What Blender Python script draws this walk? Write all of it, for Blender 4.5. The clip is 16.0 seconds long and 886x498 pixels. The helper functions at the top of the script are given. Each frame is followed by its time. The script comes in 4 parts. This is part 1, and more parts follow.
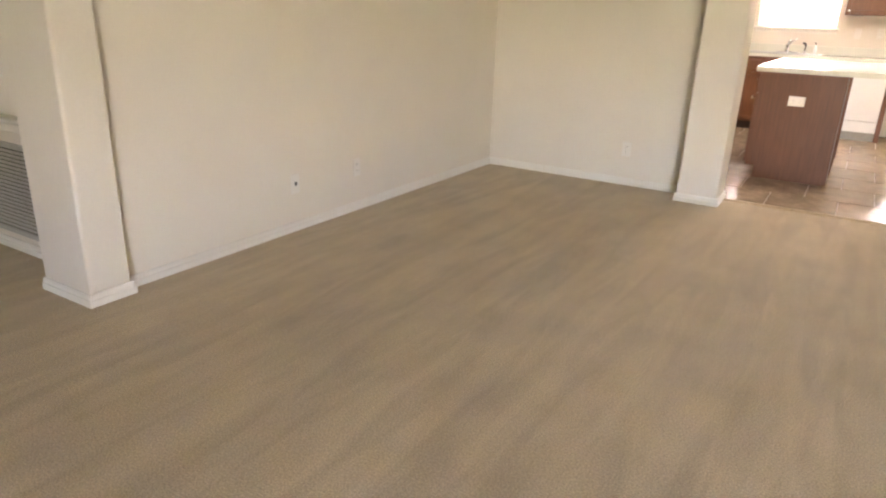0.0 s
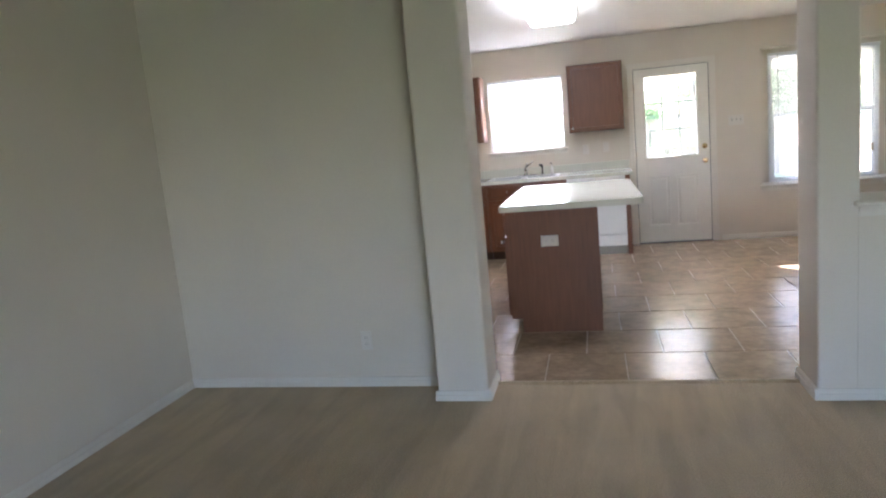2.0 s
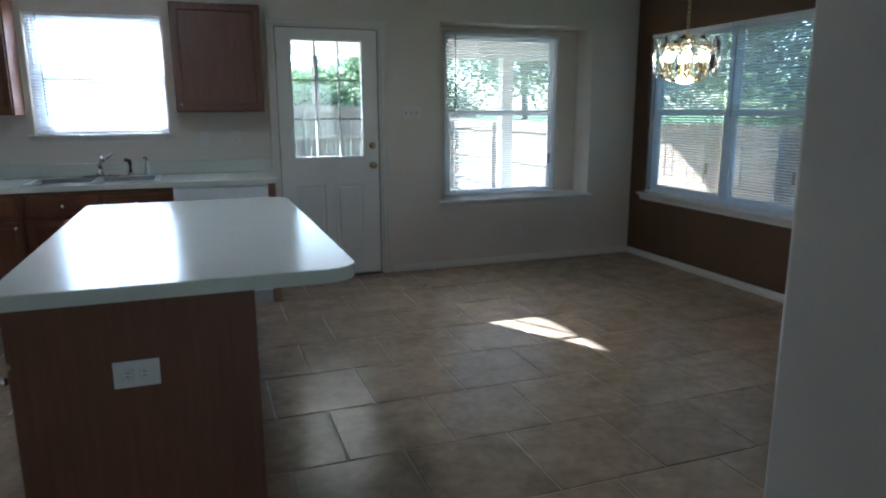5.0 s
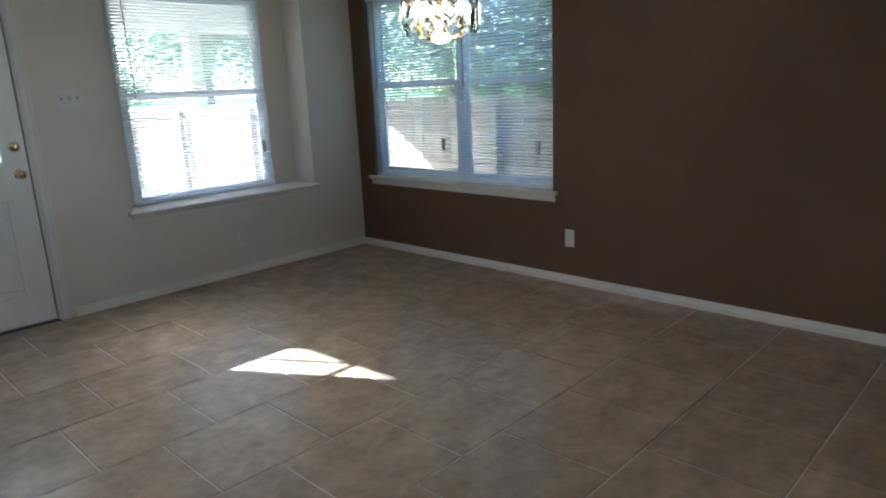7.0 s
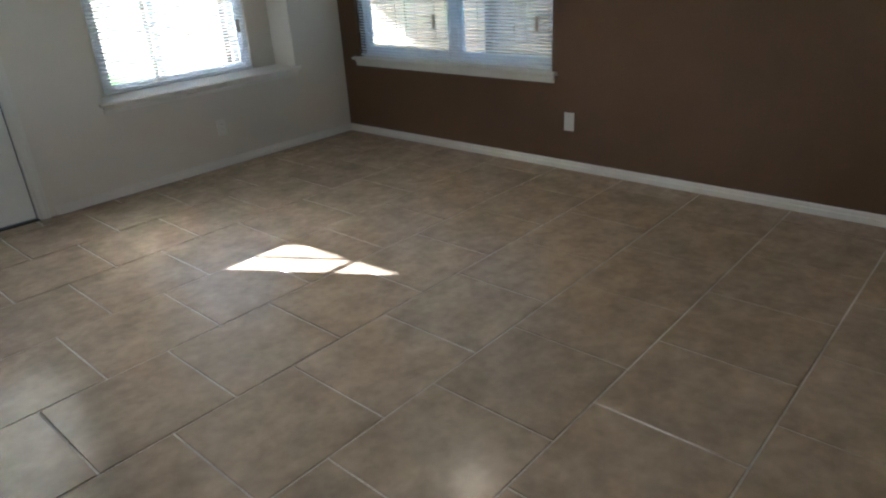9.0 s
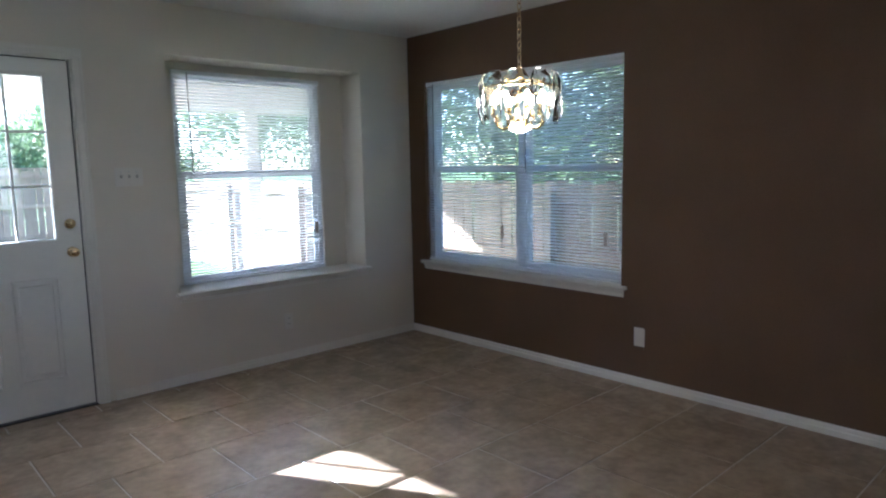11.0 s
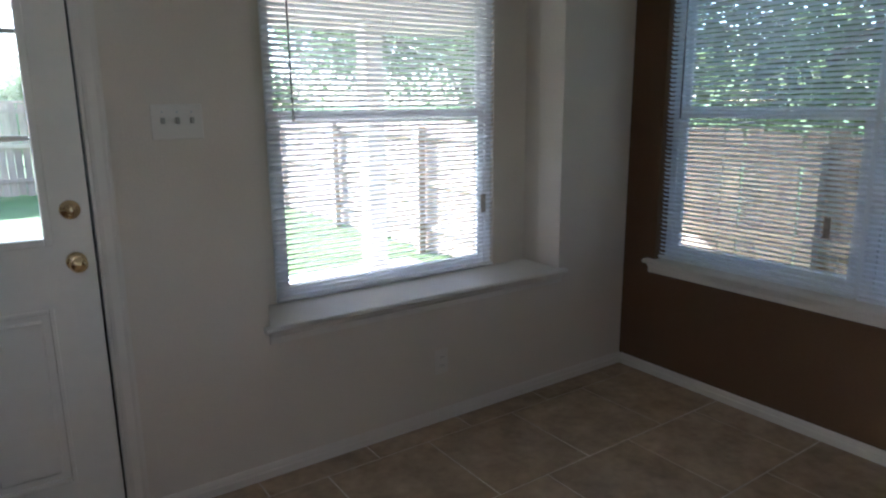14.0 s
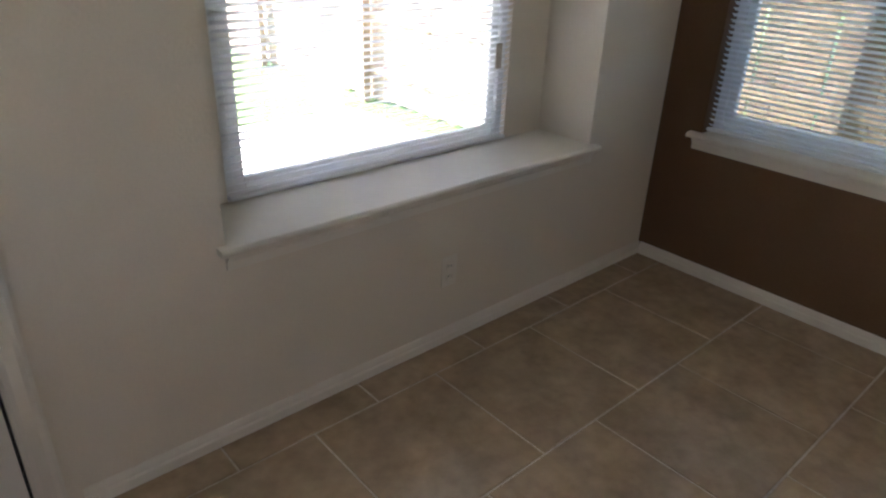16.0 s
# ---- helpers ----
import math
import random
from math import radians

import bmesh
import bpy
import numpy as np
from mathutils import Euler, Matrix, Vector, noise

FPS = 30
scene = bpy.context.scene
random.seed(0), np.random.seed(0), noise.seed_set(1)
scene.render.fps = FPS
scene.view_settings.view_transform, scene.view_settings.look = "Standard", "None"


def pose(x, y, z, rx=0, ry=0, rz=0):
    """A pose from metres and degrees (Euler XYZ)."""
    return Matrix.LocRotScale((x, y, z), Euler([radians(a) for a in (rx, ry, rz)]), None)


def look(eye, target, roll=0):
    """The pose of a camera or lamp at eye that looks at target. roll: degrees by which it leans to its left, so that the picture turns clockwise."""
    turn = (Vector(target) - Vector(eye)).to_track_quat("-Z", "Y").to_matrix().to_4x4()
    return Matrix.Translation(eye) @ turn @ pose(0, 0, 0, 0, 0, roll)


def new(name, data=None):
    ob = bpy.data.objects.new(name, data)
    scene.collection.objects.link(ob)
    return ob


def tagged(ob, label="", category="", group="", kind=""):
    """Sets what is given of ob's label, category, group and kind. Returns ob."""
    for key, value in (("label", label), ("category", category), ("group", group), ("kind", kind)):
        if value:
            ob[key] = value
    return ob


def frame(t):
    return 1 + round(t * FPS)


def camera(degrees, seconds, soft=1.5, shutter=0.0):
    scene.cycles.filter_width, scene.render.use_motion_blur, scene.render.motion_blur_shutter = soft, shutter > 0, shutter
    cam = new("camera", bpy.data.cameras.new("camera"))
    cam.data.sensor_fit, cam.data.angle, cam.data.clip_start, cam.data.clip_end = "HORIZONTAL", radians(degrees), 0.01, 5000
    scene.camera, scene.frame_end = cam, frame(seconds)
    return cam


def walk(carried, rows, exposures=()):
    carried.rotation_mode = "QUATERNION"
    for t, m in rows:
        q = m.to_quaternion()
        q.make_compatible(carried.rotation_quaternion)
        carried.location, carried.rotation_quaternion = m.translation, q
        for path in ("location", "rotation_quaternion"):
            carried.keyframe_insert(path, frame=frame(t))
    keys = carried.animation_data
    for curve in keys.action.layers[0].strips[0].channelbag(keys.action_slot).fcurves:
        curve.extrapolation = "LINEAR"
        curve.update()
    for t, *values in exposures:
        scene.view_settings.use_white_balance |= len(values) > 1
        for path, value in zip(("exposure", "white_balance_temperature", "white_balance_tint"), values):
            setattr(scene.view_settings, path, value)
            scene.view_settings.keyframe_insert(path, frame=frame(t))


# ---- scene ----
cam = camera(67.5, 16.0, soft=2.2)
PATH = [
    (0, (-0.28, -0.07, 1.255), (-1.257, 1.541, 0.584), 2.0),
    (0.5, (-0.153, 0.216, 1.35), (-1.116, 1.844, 0.7), -1.5),
    (1, (-0.22, 0.618, 1.372), (-0.855, 2.424, 0.793), 0.0),
    (1.5, (-0.325, 1.031, 1.387), (-0.788, 2.93, 0.963), -4.9),
    (2, (-0.394, 1.513, 1.405), (-0.849, 3.436, 1.092), -5.3),
    (2.2, (-0.445, 1.682, 1.407), (-0.894, 3.604, 1.086), -3.7),
    (2.5, (-0.485, 1.955, 1.405), (-0.883, 3.884, 1.056), -4.4),
    (3, (-0.46, 2.529, 1.409), (-0.564, 4.506, 1.125), -4.6),
    (3.5, (-0.514, 3.031, 1.36), (-0.609, 4.974, 0.894), -3.0),
    (4, (-0.494, 3.497, 1.376), (-0.323, 5.441, 0.94), -2.6),
    (4.3, (-0.493, 3.78, 1.376), (-0.243, 5.739, 1.064), -2.5),
    (4.5, (-0.49, 3.905, 1.389), (-0.196, 5.845, 1.003), -1.2),
    (4.6, (-0.505, 3.987, 1.361), (-0.168, 5.92, 0.976), -1.4),
    (5, (-0.511, 4.204, 1.391), (0.159, 6.044, 0.982), -0.2),
    (5.2, (-0.496, 4.304, 1.399), (0.302, 6.082, 0.948), 0.2),
    (7.5, (-0.204, 5.241, 1.328), (1.241, 6.512, 0.78), -3.5),
    (8, (-0.212, 5.29, 1.322), (1.201, 6.479, 0.554), -3.5),
    (8.5, (-0.233, 5.303, 1.305), (1.14, 6.425, 0.38), -3.4),
    (9, (-0.207, 5.305, 1.355), (1.13, 6.548, 0.538), -3.5),
    (9.5, (-0.228, 5.32, 1.431), (1.167, 6.678, 0.972), -2.5),
    (9.7, (-0.261, 5.322, 1.413), (1.148, 6.705, 1.095), -1.9),
    (11.8, (0.101, 5.703, 1.395), (1.376, 7.224, 1.146), -0.4),
    (12, (0.201, 5.828, 1.418), (1.418, 7.392, 1.152), 0.7),
    (12.5, (0.364, 6.139, 1.405), (1.501, 7.763, 1.143), 0.8),
    (13, (0.519, 6.544, 1.341), (1.55, 8.229, 1.03), -0.2),
    (13.5, (0.523, 7.031, 1.427), (1.521, 8.712, 1.006), 0.2),
    (14, (0.655, 7.386, 1.418), (1.77, 8.991, 0.989), -0.5),
    (14.5, (0.678, 7.752, 1.437), (1.826, 9.329, 0.995), 0.2),
    (15, (0.738, 7.975, 1.459), (1.988, 9.446, 0.936), -0.5),
    (15.3, (0.767, 8.079, 1.389), (2.01, 9.521, 0.774), -1.4),
    (15.5, (0.823, 8.138, 1.396), (2.029, 9.536, 0.626), -1.2),
    (16, (0.868, 8.208, 1.36), (2.073, 9.541, 0.481), 2.2),
]
EXPOSURES = [(0, 5.45, 7300, 28), (0.5, 5.35, 7000, 25), (1.0, 5.15, 6400, 20), (1.5, 4.85, 5800, 20), (2.0, 4.35, 5550, 20), (2.5, 4.05, 5550, 20), (3.0, 3.65, 5500, 20), (3.5, 3.4, 5500, 18),
             (4.0, 3.45, 5300, 17), (4.5, 2.9, 4850, 10), (5.0, 2.65, 4750, 8), (7.5, 3.4, 4850, 10), (9.0, 3.5, 5050, 9), (9.5, 3.7, 4900, 10), (9.7, 3.55, 4850, 11), (11.8, 3.0, 4800, 16), (13.0, 2.8, 4850, 16),
             (14.0, 2.8, 5100, 17), (14.5, 2.6, 5300, 19), (15.0, 2.45, 5400, 20), (15.5, 2.7, 5750, 19), (16.0, 3.35, 5650, 18)]
walk(cam, [(t, look(eye, target, roll)) for t, eye, target, roll in PATH], EXPOSURES)

# ---- world, sun, lamps ----
SUN_H, SUN_EL = Vector((-0.513, 0.859, 0)), radians(28.4)
world = bpy.data.worlds.new("world")
scene.world = world
world.use_nodes = True
wn = world.node_tree
sky = wn.nodes.new("ShaderNodeTexSky")
sky.sky_type, sky.sun_disc = "NISHITA", False
sky.sun_elevation, sky.sun_rotation = SUN_EL, radians(329)
wn.links.new(sky.outputs[0], wn.nodes["Background"].inputs[0])
wn.nodes["Background"].inputs[1].default_value = 0.15
sun = new("sun", bpy.data.lights.new("sun", "SUN"))
sun.data.energy, sun.data.angle, sun.data.color = 5.0, radians(0.5), (1.0, 0.93, 0.82)
sun.matrix_world = look(tuple(SUN_H * 10 + Vector((0, 0, 10 * math.tan(SUN_EL)))), (0, 0, 0))


def area_lamp(name, x, y, z, w, h, target, energy, color):
    lamp = new(name, bpy.data.lights.new(name, "AREA"))
    lamp.data.shape, lamp.data.size, lamp.data.size_y = "RECTANGLE", w, h
    lamp.data.energy, lamp.data.color = energy, color
    lamp.matrix_world = look((x, y, z), target)


# Added fill lamp behind the camera, standing for daylight from an unseen front window.
area_lamp("front_window_light", 1.85, -3.04, 1.35, 2.2, 1.4, (-0.6, 4.0, 1.0), 1.8, (1.0, 0.93, 0.82))


# ---- materials ----
def mat(name, color, rough=0.6, metal=0.0, grain=0.0, scale=40.0, bump=0.0, stain=0.0, stain_scale=2.0, stretch=(1, 1, 1), per_piece=0.0, trans=0.0):
    """Principled paint, wood, stone... with grain at one scale, stains at another and a fine bump."""
    m = bpy.data.materials.new(name)
    m.use_nodes = True
    nt = m.node_tree
    b = nt.nodes["Principled BSDF"]
    b.inputs["Roughness"].default_value, b.inputs["Metallic"].default_value = rough, metal
    b.inputs["Transmission Weight"].default_value = trans
    coord = nt.nodes.new("ShaderNodeTexCoord")
    mp = nt.nodes.new("ShaderNodeMapping")
    mp.inputs["Scale"].default_value = stretch
    geo = nt.nodes.new("ShaderNodeNewGeometry")
    nt.links.new(geo.outputs["Position"], mp.inputs["Vector"])
    last = None

    def shade(vec, sc, amount, previous, detail=5.0):
        nz = nt.nodes.new("ShaderNodeTexNoise")
        nz.inputs["Scale"].default_value, nz.inputs["Detail"].default_value = sc, detail
        nt.links.new(vec, nz.inputs["Vector"])
        rng = nt.nodes.new("ShaderNodeMapRange")
        rng.inputs["From Min"].default_value, rng.inputs["From Max"].default_value = 0.3, 0.7
        rng.inputs["To Min"].default_value, rng.inputs["To Max"].default_value = 1 - amount, 1 + amount
        nt.links.new(nz.outputs["Fac"], rng.inputs["Value"])
        mul = nt.nodes.new("ShaderNodeVectorMath")
        mul.operation = "SCALE"
        if previous:
            nt.links.new(previous, mul.inputs[0])
        else:
            mul.inputs[0].default_value = color
        nt.links.new(rng.outputs[0], mul.inputs["Scale"])
        return mul.outputs[0], nz.outputs["Fac"]

    fac = None
    if grain or bump:
        last, fac = shade(mp.outputs[0], scale, grain, last)
    if stain:
        last, _ = shade(geo.outputs["Position"], stain_scale, stain, last, 8.0)
    if per_piece:
        info = nt.nodes.new("ShaderNodeObjectInfo")
        rng = nt.nodes.new("ShaderNodeMapRange")
        rng.inputs["To Min"].default_value, rng.inputs["To Max"].default_value = 1 - per_piece, 1 + per_piece
        nt.links.new(info.outputs["Random"], rng.inputs["Value"])
        mul = nt.nodes.new("ShaderNodeVectorMath")
        mul.operation = "SCALE"
        if last:
            nt.links.new(last, mul.inputs[0])
        else:
            mul.inputs[0].default_value = color
        nt.links.new(rng.outputs[0], mul.inputs["Scale"])
        last = mul.outputs[0]
    if last:
        nt.links.new(last, b.inputs["Base Color"])
    else:
        b.inputs["Base Color"].default_value = (*color, 1)
    if bump:
        bp = nt.nodes.new("ShaderNodeBump")
        bp.inputs["Strength"].default_value, bp.inputs["Distance"].default_value = bump, 0.004
        nt.links.new(fac, bp.inputs["Height"])
        nt.links.new(bp.outputs[0], b.inputs["Normal"])
    return m


def glow(name, color, strength):
    m = bpy.data.materials.new(name)
    m.use_nodes = True
    b = m.node_tree.nodes["Principled BSDF"]
    b.inputs["Base Color"].default_value = (*color, 1)
    b.inputs["Emission Color"].default_value, b.inputs["Emission Strength"].default_value = (*color, 1), strength
    return m


def carpet_material():
    """Cut-pile carpet: tufts, and long faint vacuum strokes."""
    m = mat("carpet_pile", (0.47, 0.365, 0.23), 0.95, grain=0.34, scale=170, bump=0.9, stain=0.08, stain_scale=3.2)
    nt = m.node_tree
    b = nt.nodes["Principled BSDF"]
    geo = nt.nodes.new("ShaderNodeNewGeometry")
    mp = nt.nodes.new("ShaderNodeMapping")
    mp.inputs["Rotation"].default_value, mp.inputs["Scale"].default_value = (0, 0, radians(-12)), (9.0, 1.3, 1)
    nz = nt.nodes.new("ShaderNodeTexNoise")
    nz.inputs["Scale"].default_value, nz.inputs["Detail"].default_value, nz.inputs["Distortion"].default_value = 1.0, 7.0, 0.9
    rng = nt.nodes.new("ShaderNodeMapRange")
    rng.inputs["From Min"].default_value, rng.inputs["From Max"].default_value = 0.35, 0.65
    rng.inputs["To Min"].default_value, rng.inputs["To Max"].default_value = 0.89, 1.08
    mul = nt.nodes.new("ShaderNodeVectorMath")
    mul.operation = "SCALE"
    nt.links.new(geo.outputs["Position"], mp.inputs["Vector"])
    nt.links.new(mp.outputs[0], nz.inputs["Vector"])
    nt.links.new(nz.outputs["Fac"], rng.inputs["Value"])
    nt.links.new(b.inputs["Base Color"].links[0].from_socket, mul.inputs[0])
    nt.links.new(rng.outputs[0], mul.inputs["Scale"])
    nt.links.new(mul.outputs[0], b.inputs["Base Color"])
    b.inputs["Sheen Weight"].default_value = 0.2
    return m


def glass_material(name, color=(1, 1, 1), rough=0.0, ior=1.45):
    m = bpy.data.materials.new(name)
    m.use_nodes = True
    b = m.node_tree.nodes["Principled BSDF"]
    b.inputs["Base Color"].default_value = (*color, 1)
    b.inputs["Transmission Weight"].default_value, b.inputs["Roughness"].default_value, b.inputs["IOR"].default_value = 1.0, rough, ior
    return m


M_CARPET = carpet_material()
M_WALL = mat("cream_wall_paint", (0.665, 0.605, 0.52), 0.85, grain=0.02, scale=120, bump=0.25, stain=0.025, stain_scale=1.5)
M_BROWN = mat("brown_wall_paint", (0.125, 0.069, 0.032), 0.75, grain=0.05, scale=120, bump=0.25, stain=0.06, stain_scale=2.5)
M_CEIL = mat("ceiling_paint", (0.74, 0.71, 0.66), 0.9, grain=0.04, scale=60, bump=0.5)
M_TRIM = mat("white_trim_paint", (0.69, 0.65, 0.58), 0.4, grain=0.015, scale=30, stain=0.03, stain_scale=4)
M_DOOR = mat("white_door_paint", (0.78, 0.76, 0.70), 0.45, grain=0.015, scale=30, stain=0.03, stain_scale=3)
M_TILE = mat("beige_ceramic_tile", (0.355, 0.268, 0.178), 0.22, grain=0.12, scale=22, bump=0.05, stain=0.20, stain_scale=6.5, per_piece=0.06)
M_GROUT = mat("pale_grout", (0.46, 0.385, 0.30), 0.9, grain=0.15, scale=80, stain=0.3, stain_scale=3)
M_OAK = mat("reddish_oak", (0.15, 0.057, 0.023), 0.4, grain=0.13, scale=7, bump=0.06, stain=0.08, stain_scale=3, stretch=(9, 9, 0.7), per_piece=0.05)
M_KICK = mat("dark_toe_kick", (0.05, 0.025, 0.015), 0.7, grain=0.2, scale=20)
M_COUNTER = mat("white_laminate", (0.63, 0.63, 0.55), 0.2, grain=0.03, scale=140, stain=0.02, stain_scale=5)
M_VINYL = mat("white_vinyl", (0.80, 0.81, 0.82), 0.4, grain=0.01, scale=20)
M_SLAT = mat("white_blind_slat", (0.80, 0.83, 0.87), 0.45, grain=0.02, scale=30, per_piece=0.03)


def let_through(m, share, color):
    """Adds thin-sheet translucency to a principled material."""
    nt = m.node_tree
    tr = nt.nodes.new("ShaderNodeBsdfTranslucent")
    tr.inputs["Color"].default_value = (*color, 1)
    mix = nt.nodes.new("ShaderNodeMixShader")
    mix.inputs[0].default_value = share
    nt.links.new(nt.nodes["Principled BSDF"].outputs[0], mix.inputs[1])
    nt.links.new(tr.outputs[0], mix.inputs[2])
    nt.links.new(mix.outputs[0], nt.nodes["Material Output"].inputs[0])


let_through(M_SLAT, 0.62, (0.95, 0.96, 0.99))
M_CORD = mat("grey_plastic_wand", (0.20, 0.20, 0.20), 0.3, grain=0.05, scale=30)
M_TAG = mat("tan_warning_tag", (0.42, 0.36, 0.30), 0.6, grain=0.2, scale=60)
M_PLATE = mat("white_plate_plastic", (0.68, 0.64, 0.58), 0.35, grain=0.01, scale=30)
# Near-black for dark plastic and for the shade painted into slots and recesses.
M_SLOT = mat("slot_shade_dark_plastic", (0.03, 0.03, 0.03), 0.6)
M_BRASS = mat("polished_brass", (0.82, 0.64, 0.36), 0.16, 1.0, grain=0.06, scale=25)
M_CHROME = mat("chrome", (0.75, 0.76, 0.78), 0.12, 1.0, grain=0.03, scale=25)
M_STEEL = mat("brushed_steel", (0.5, 0.51, 0.52), 0.3, 1.0, grain=0.06, scale=8, stretch=(1, 20, 1))
M_BLACK = mat("black_plastic", (0.02, 0.02, 0.022), 0.3, grain=0.1, scale=20)
M_ENAMEL = mat("white_enamel", (0.78, 0.78, 0.76), 0.22, grain=0.01, scale=20)
M_OVEN = mat("dark_oven_glass", (0.03, 0.03, 0.035), 0.08)
M_COIL = mat("burner_coil", (0.02, 0.02, 0.02), 0.5, 0.4, grain=0.2, scale=50)
M_GLASS = glass_material("clear_glass")
M_BEVEL = glass_material("bevelled_glass", (0.98, 1.0, 0.99), 0.0, 1.25)
M_BULB = glow("lit_bulb", (1.0, 0.80, 0.52), 8.0)
M_PANEL = glow("lit_diffuser", (1.0, 0.98, 0.92), 1.0)
M_VENT = mat("grey_vent_metal", (0.40, 0.38, 0.34), 0.5, 0.3, grain=0.05, scale=30)
M_CONC = mat("patio_concrete", (0.56, 0.53, 0.48), 0.85, grain=0.12, scale=60, bump=0.3, stain=0.12, stain_scale=2)
M_GRASS = mat("lawn_grass", (0.11, 0.18, 0.04), 0.9, grain=0.4, scale=60, bump=0.8, stain=0.25, stain_scale=0.8)
M_FENCE = mat("weathered_cedar", (0.37, 0.28, 0.20), 0.85, grain=0.2, scale=8, bump=0.3, stain=0.15, stain_scale=2, stretch=(8, 8, 0.6), per_piece=0.2)
M_LEAF = mat("tree_leaves", (0.13, 0.19, 0.08), 0.6, grain=0.35, scale=3, stain=0.25, stain_scale=0.7, trans=0.0)
let_through(M_LEAF, 0.4, (0.26, 0.36, 0.16))
M_BARK = mat("tree_bark", (0.13, 0.10, 0.07), 0.9, grain=0.35, scale=14, bump=0.8, stretch=(2, 2, 0.5))
M_SOFFIT = mat("patio_soffit_paint", (0.78, 0.74, 0.69), 0.8, grain=0.05, scale=20)
M_ROOF = mat("brown_shingle", (0.12, 0.10, 0.09), 0.9, grain=0.3, scale=30, bump=0.4)
M_BRICK = mat("tan_exterior_siding", (0.45, 0.38, 0.30), 0.85, grain=0.15, scale=30, bump=0.3)


# ---- mesh helpers ----
def bm_new():
    return bmesh.new()


def box(bm, x0, y0, z0, x1, y1, z1, bevel=0.0, segs=1):
    r = bmesh.ops.create_cube(bm, size=1.0)
    for v in r["verts"]:
        v.co = Vector(((x0 + x1) / 2 + v.co.x * (x1 - x0), (y0 + y1) / 2 + v.co.y * (y1 - y0), (z0 + z1) / 2 + v.co.z * (z1 - z0)))
    if bevel:
        edges = list({e for v in r["verts"] for e in v.link_edges})
        bmesh.ops.bevel(bm, geom=edges, offset=bevel, segments=segs, affect="EDGES", profile=0.5)
    return bm


def cyl(bm, p0, p1, r0, r1=None, segs=16):
    r1 = r0 if r1 is None else r1
    p0, p1 = Vector(p0), Vector(p1)
    d = p1 - p0
    m = Matrix.Translation((p0 + p1) / 2) @ d.to_track_quat("Z", "Y").to_matrix().to_4x4()
    bmesh.ops.create_cone(bm, cap_ends=True, segments=segs, radius1=r0, radius2=r1, depth=d.length, matrix=m)
    return bm


def ball(bm, c, r, sx=1, sy=1, sz=1, u=14, v=10):
    bmesh.ops.create_uvsphere(bm, u_segments=u, v_segments=v, radius=r, matrix=Matrix.Translation(c) @ Matrix.Diagonal((sx, sy, sz, 1)))
    return bm


def tube(bm, pts, r, segs=8):
    """A round tube through points."""
    pts = [Vector(p) for p in pts]
    rings = []
    for i, p in enumerate(pts):
        d = (pts[min(i + 1, len(pts) - 1)] - pts[max(i - 1, 0)]).normalized()
        q = d.to_track_quat("Z", "Y")
        rings.append([bm.verts.new(p + q @ Vector((r * math.cos(a), r * math.sin(a), 0))) for a in [k * math.tau / segs for k in range(segs)]])
    for a, b in zip(rings, rings[1:]):
        for k in range(segs):
            bm.faces.new((a[k], a[(k + 1) % segs], b[(k + 1) % segs], b[k]))
    bm.faces.new(rings[0][::-1]), bm.faces.new(rings[-1])
    return bm


def lathe(bm, profile, c, segs=20):
    """A turned shape from (radius, height) pairs about a vertical axis at c."""
    rings = [[bm.verts.new((c[0] + r * math.cos(k * math.tau / segs), c[1] + r * math.sin(k * math.tau / segs), c[2] + h)) for k in range(segs)] for r, h in profile]
    for a, b in zip(rings, rings[1:]):
        for k in range(segs):
            bm.faces.new((a[k], a[(k + 1) % segs], b[(k + 1) % segs], b[k]))
    bm.faces.new(rings[0][::-1]), bm.faces.new(rings[-1])
    return bm


def prism(bm, outline, axis, a, b):
    """Extrudes a closed outline of 2D pairs along an axis from a to b."""
    def place(p, t):
        return {"x": (t, p[0], p[1]), "y": (p[0], t, p[1]), "z": (p[0], p[1], t)}[axis]
    va, vb = [bm.verts.new(place(p, a)) for p in outline], [bm.verts.new(place(p, b)) for p in outline]
    n = len(outline)
    for i in range(n):
        bm.faces.new((va[i], va[(i + 1) % n], vb[(i + 1) % n], vb[i]))
    bm.faces.new(va[::-1]), bm.faces.new(vb)
    bmesh.ops.recalc_face_normals(bm, faces=bm.faces)
    return bm


def mesh_ob(name, bm, material, smooth=False):
    me = bpy.data.meshes.new(name)
    bm.to_mesh(me)
    bm.free()
    me.materials.append(material)
    if smooth:
        for p in me.polygons:
            p.use_smooth = True
    return new(name, me)


def part(name, bm, material, parent, label="", smooth=False):
    ob = mesh_ob(name, bm, material, smooth)
    hang(ob, parent)
    return tagged(ob, label)


def hang(ob, parent):
    ob.parent = parent
    ob.matrix_parent_inverse = parent.matrix_basis.inverted() if parent.parent is None else Matrix.Identity(4)


def thing(name, x, y, z, label, category, group="", kind=""):
    ob = new(name)
    ob.empty_display_size = 0.1
    ob.matrix_basis = Matrix.Translation((x, y, z))
    return tagged(ob, label, category, group, kind)


def struct(name, bm, material, label, category):
    return tagged(mesh_ob(name, bm, material), label, category, "", "structure")


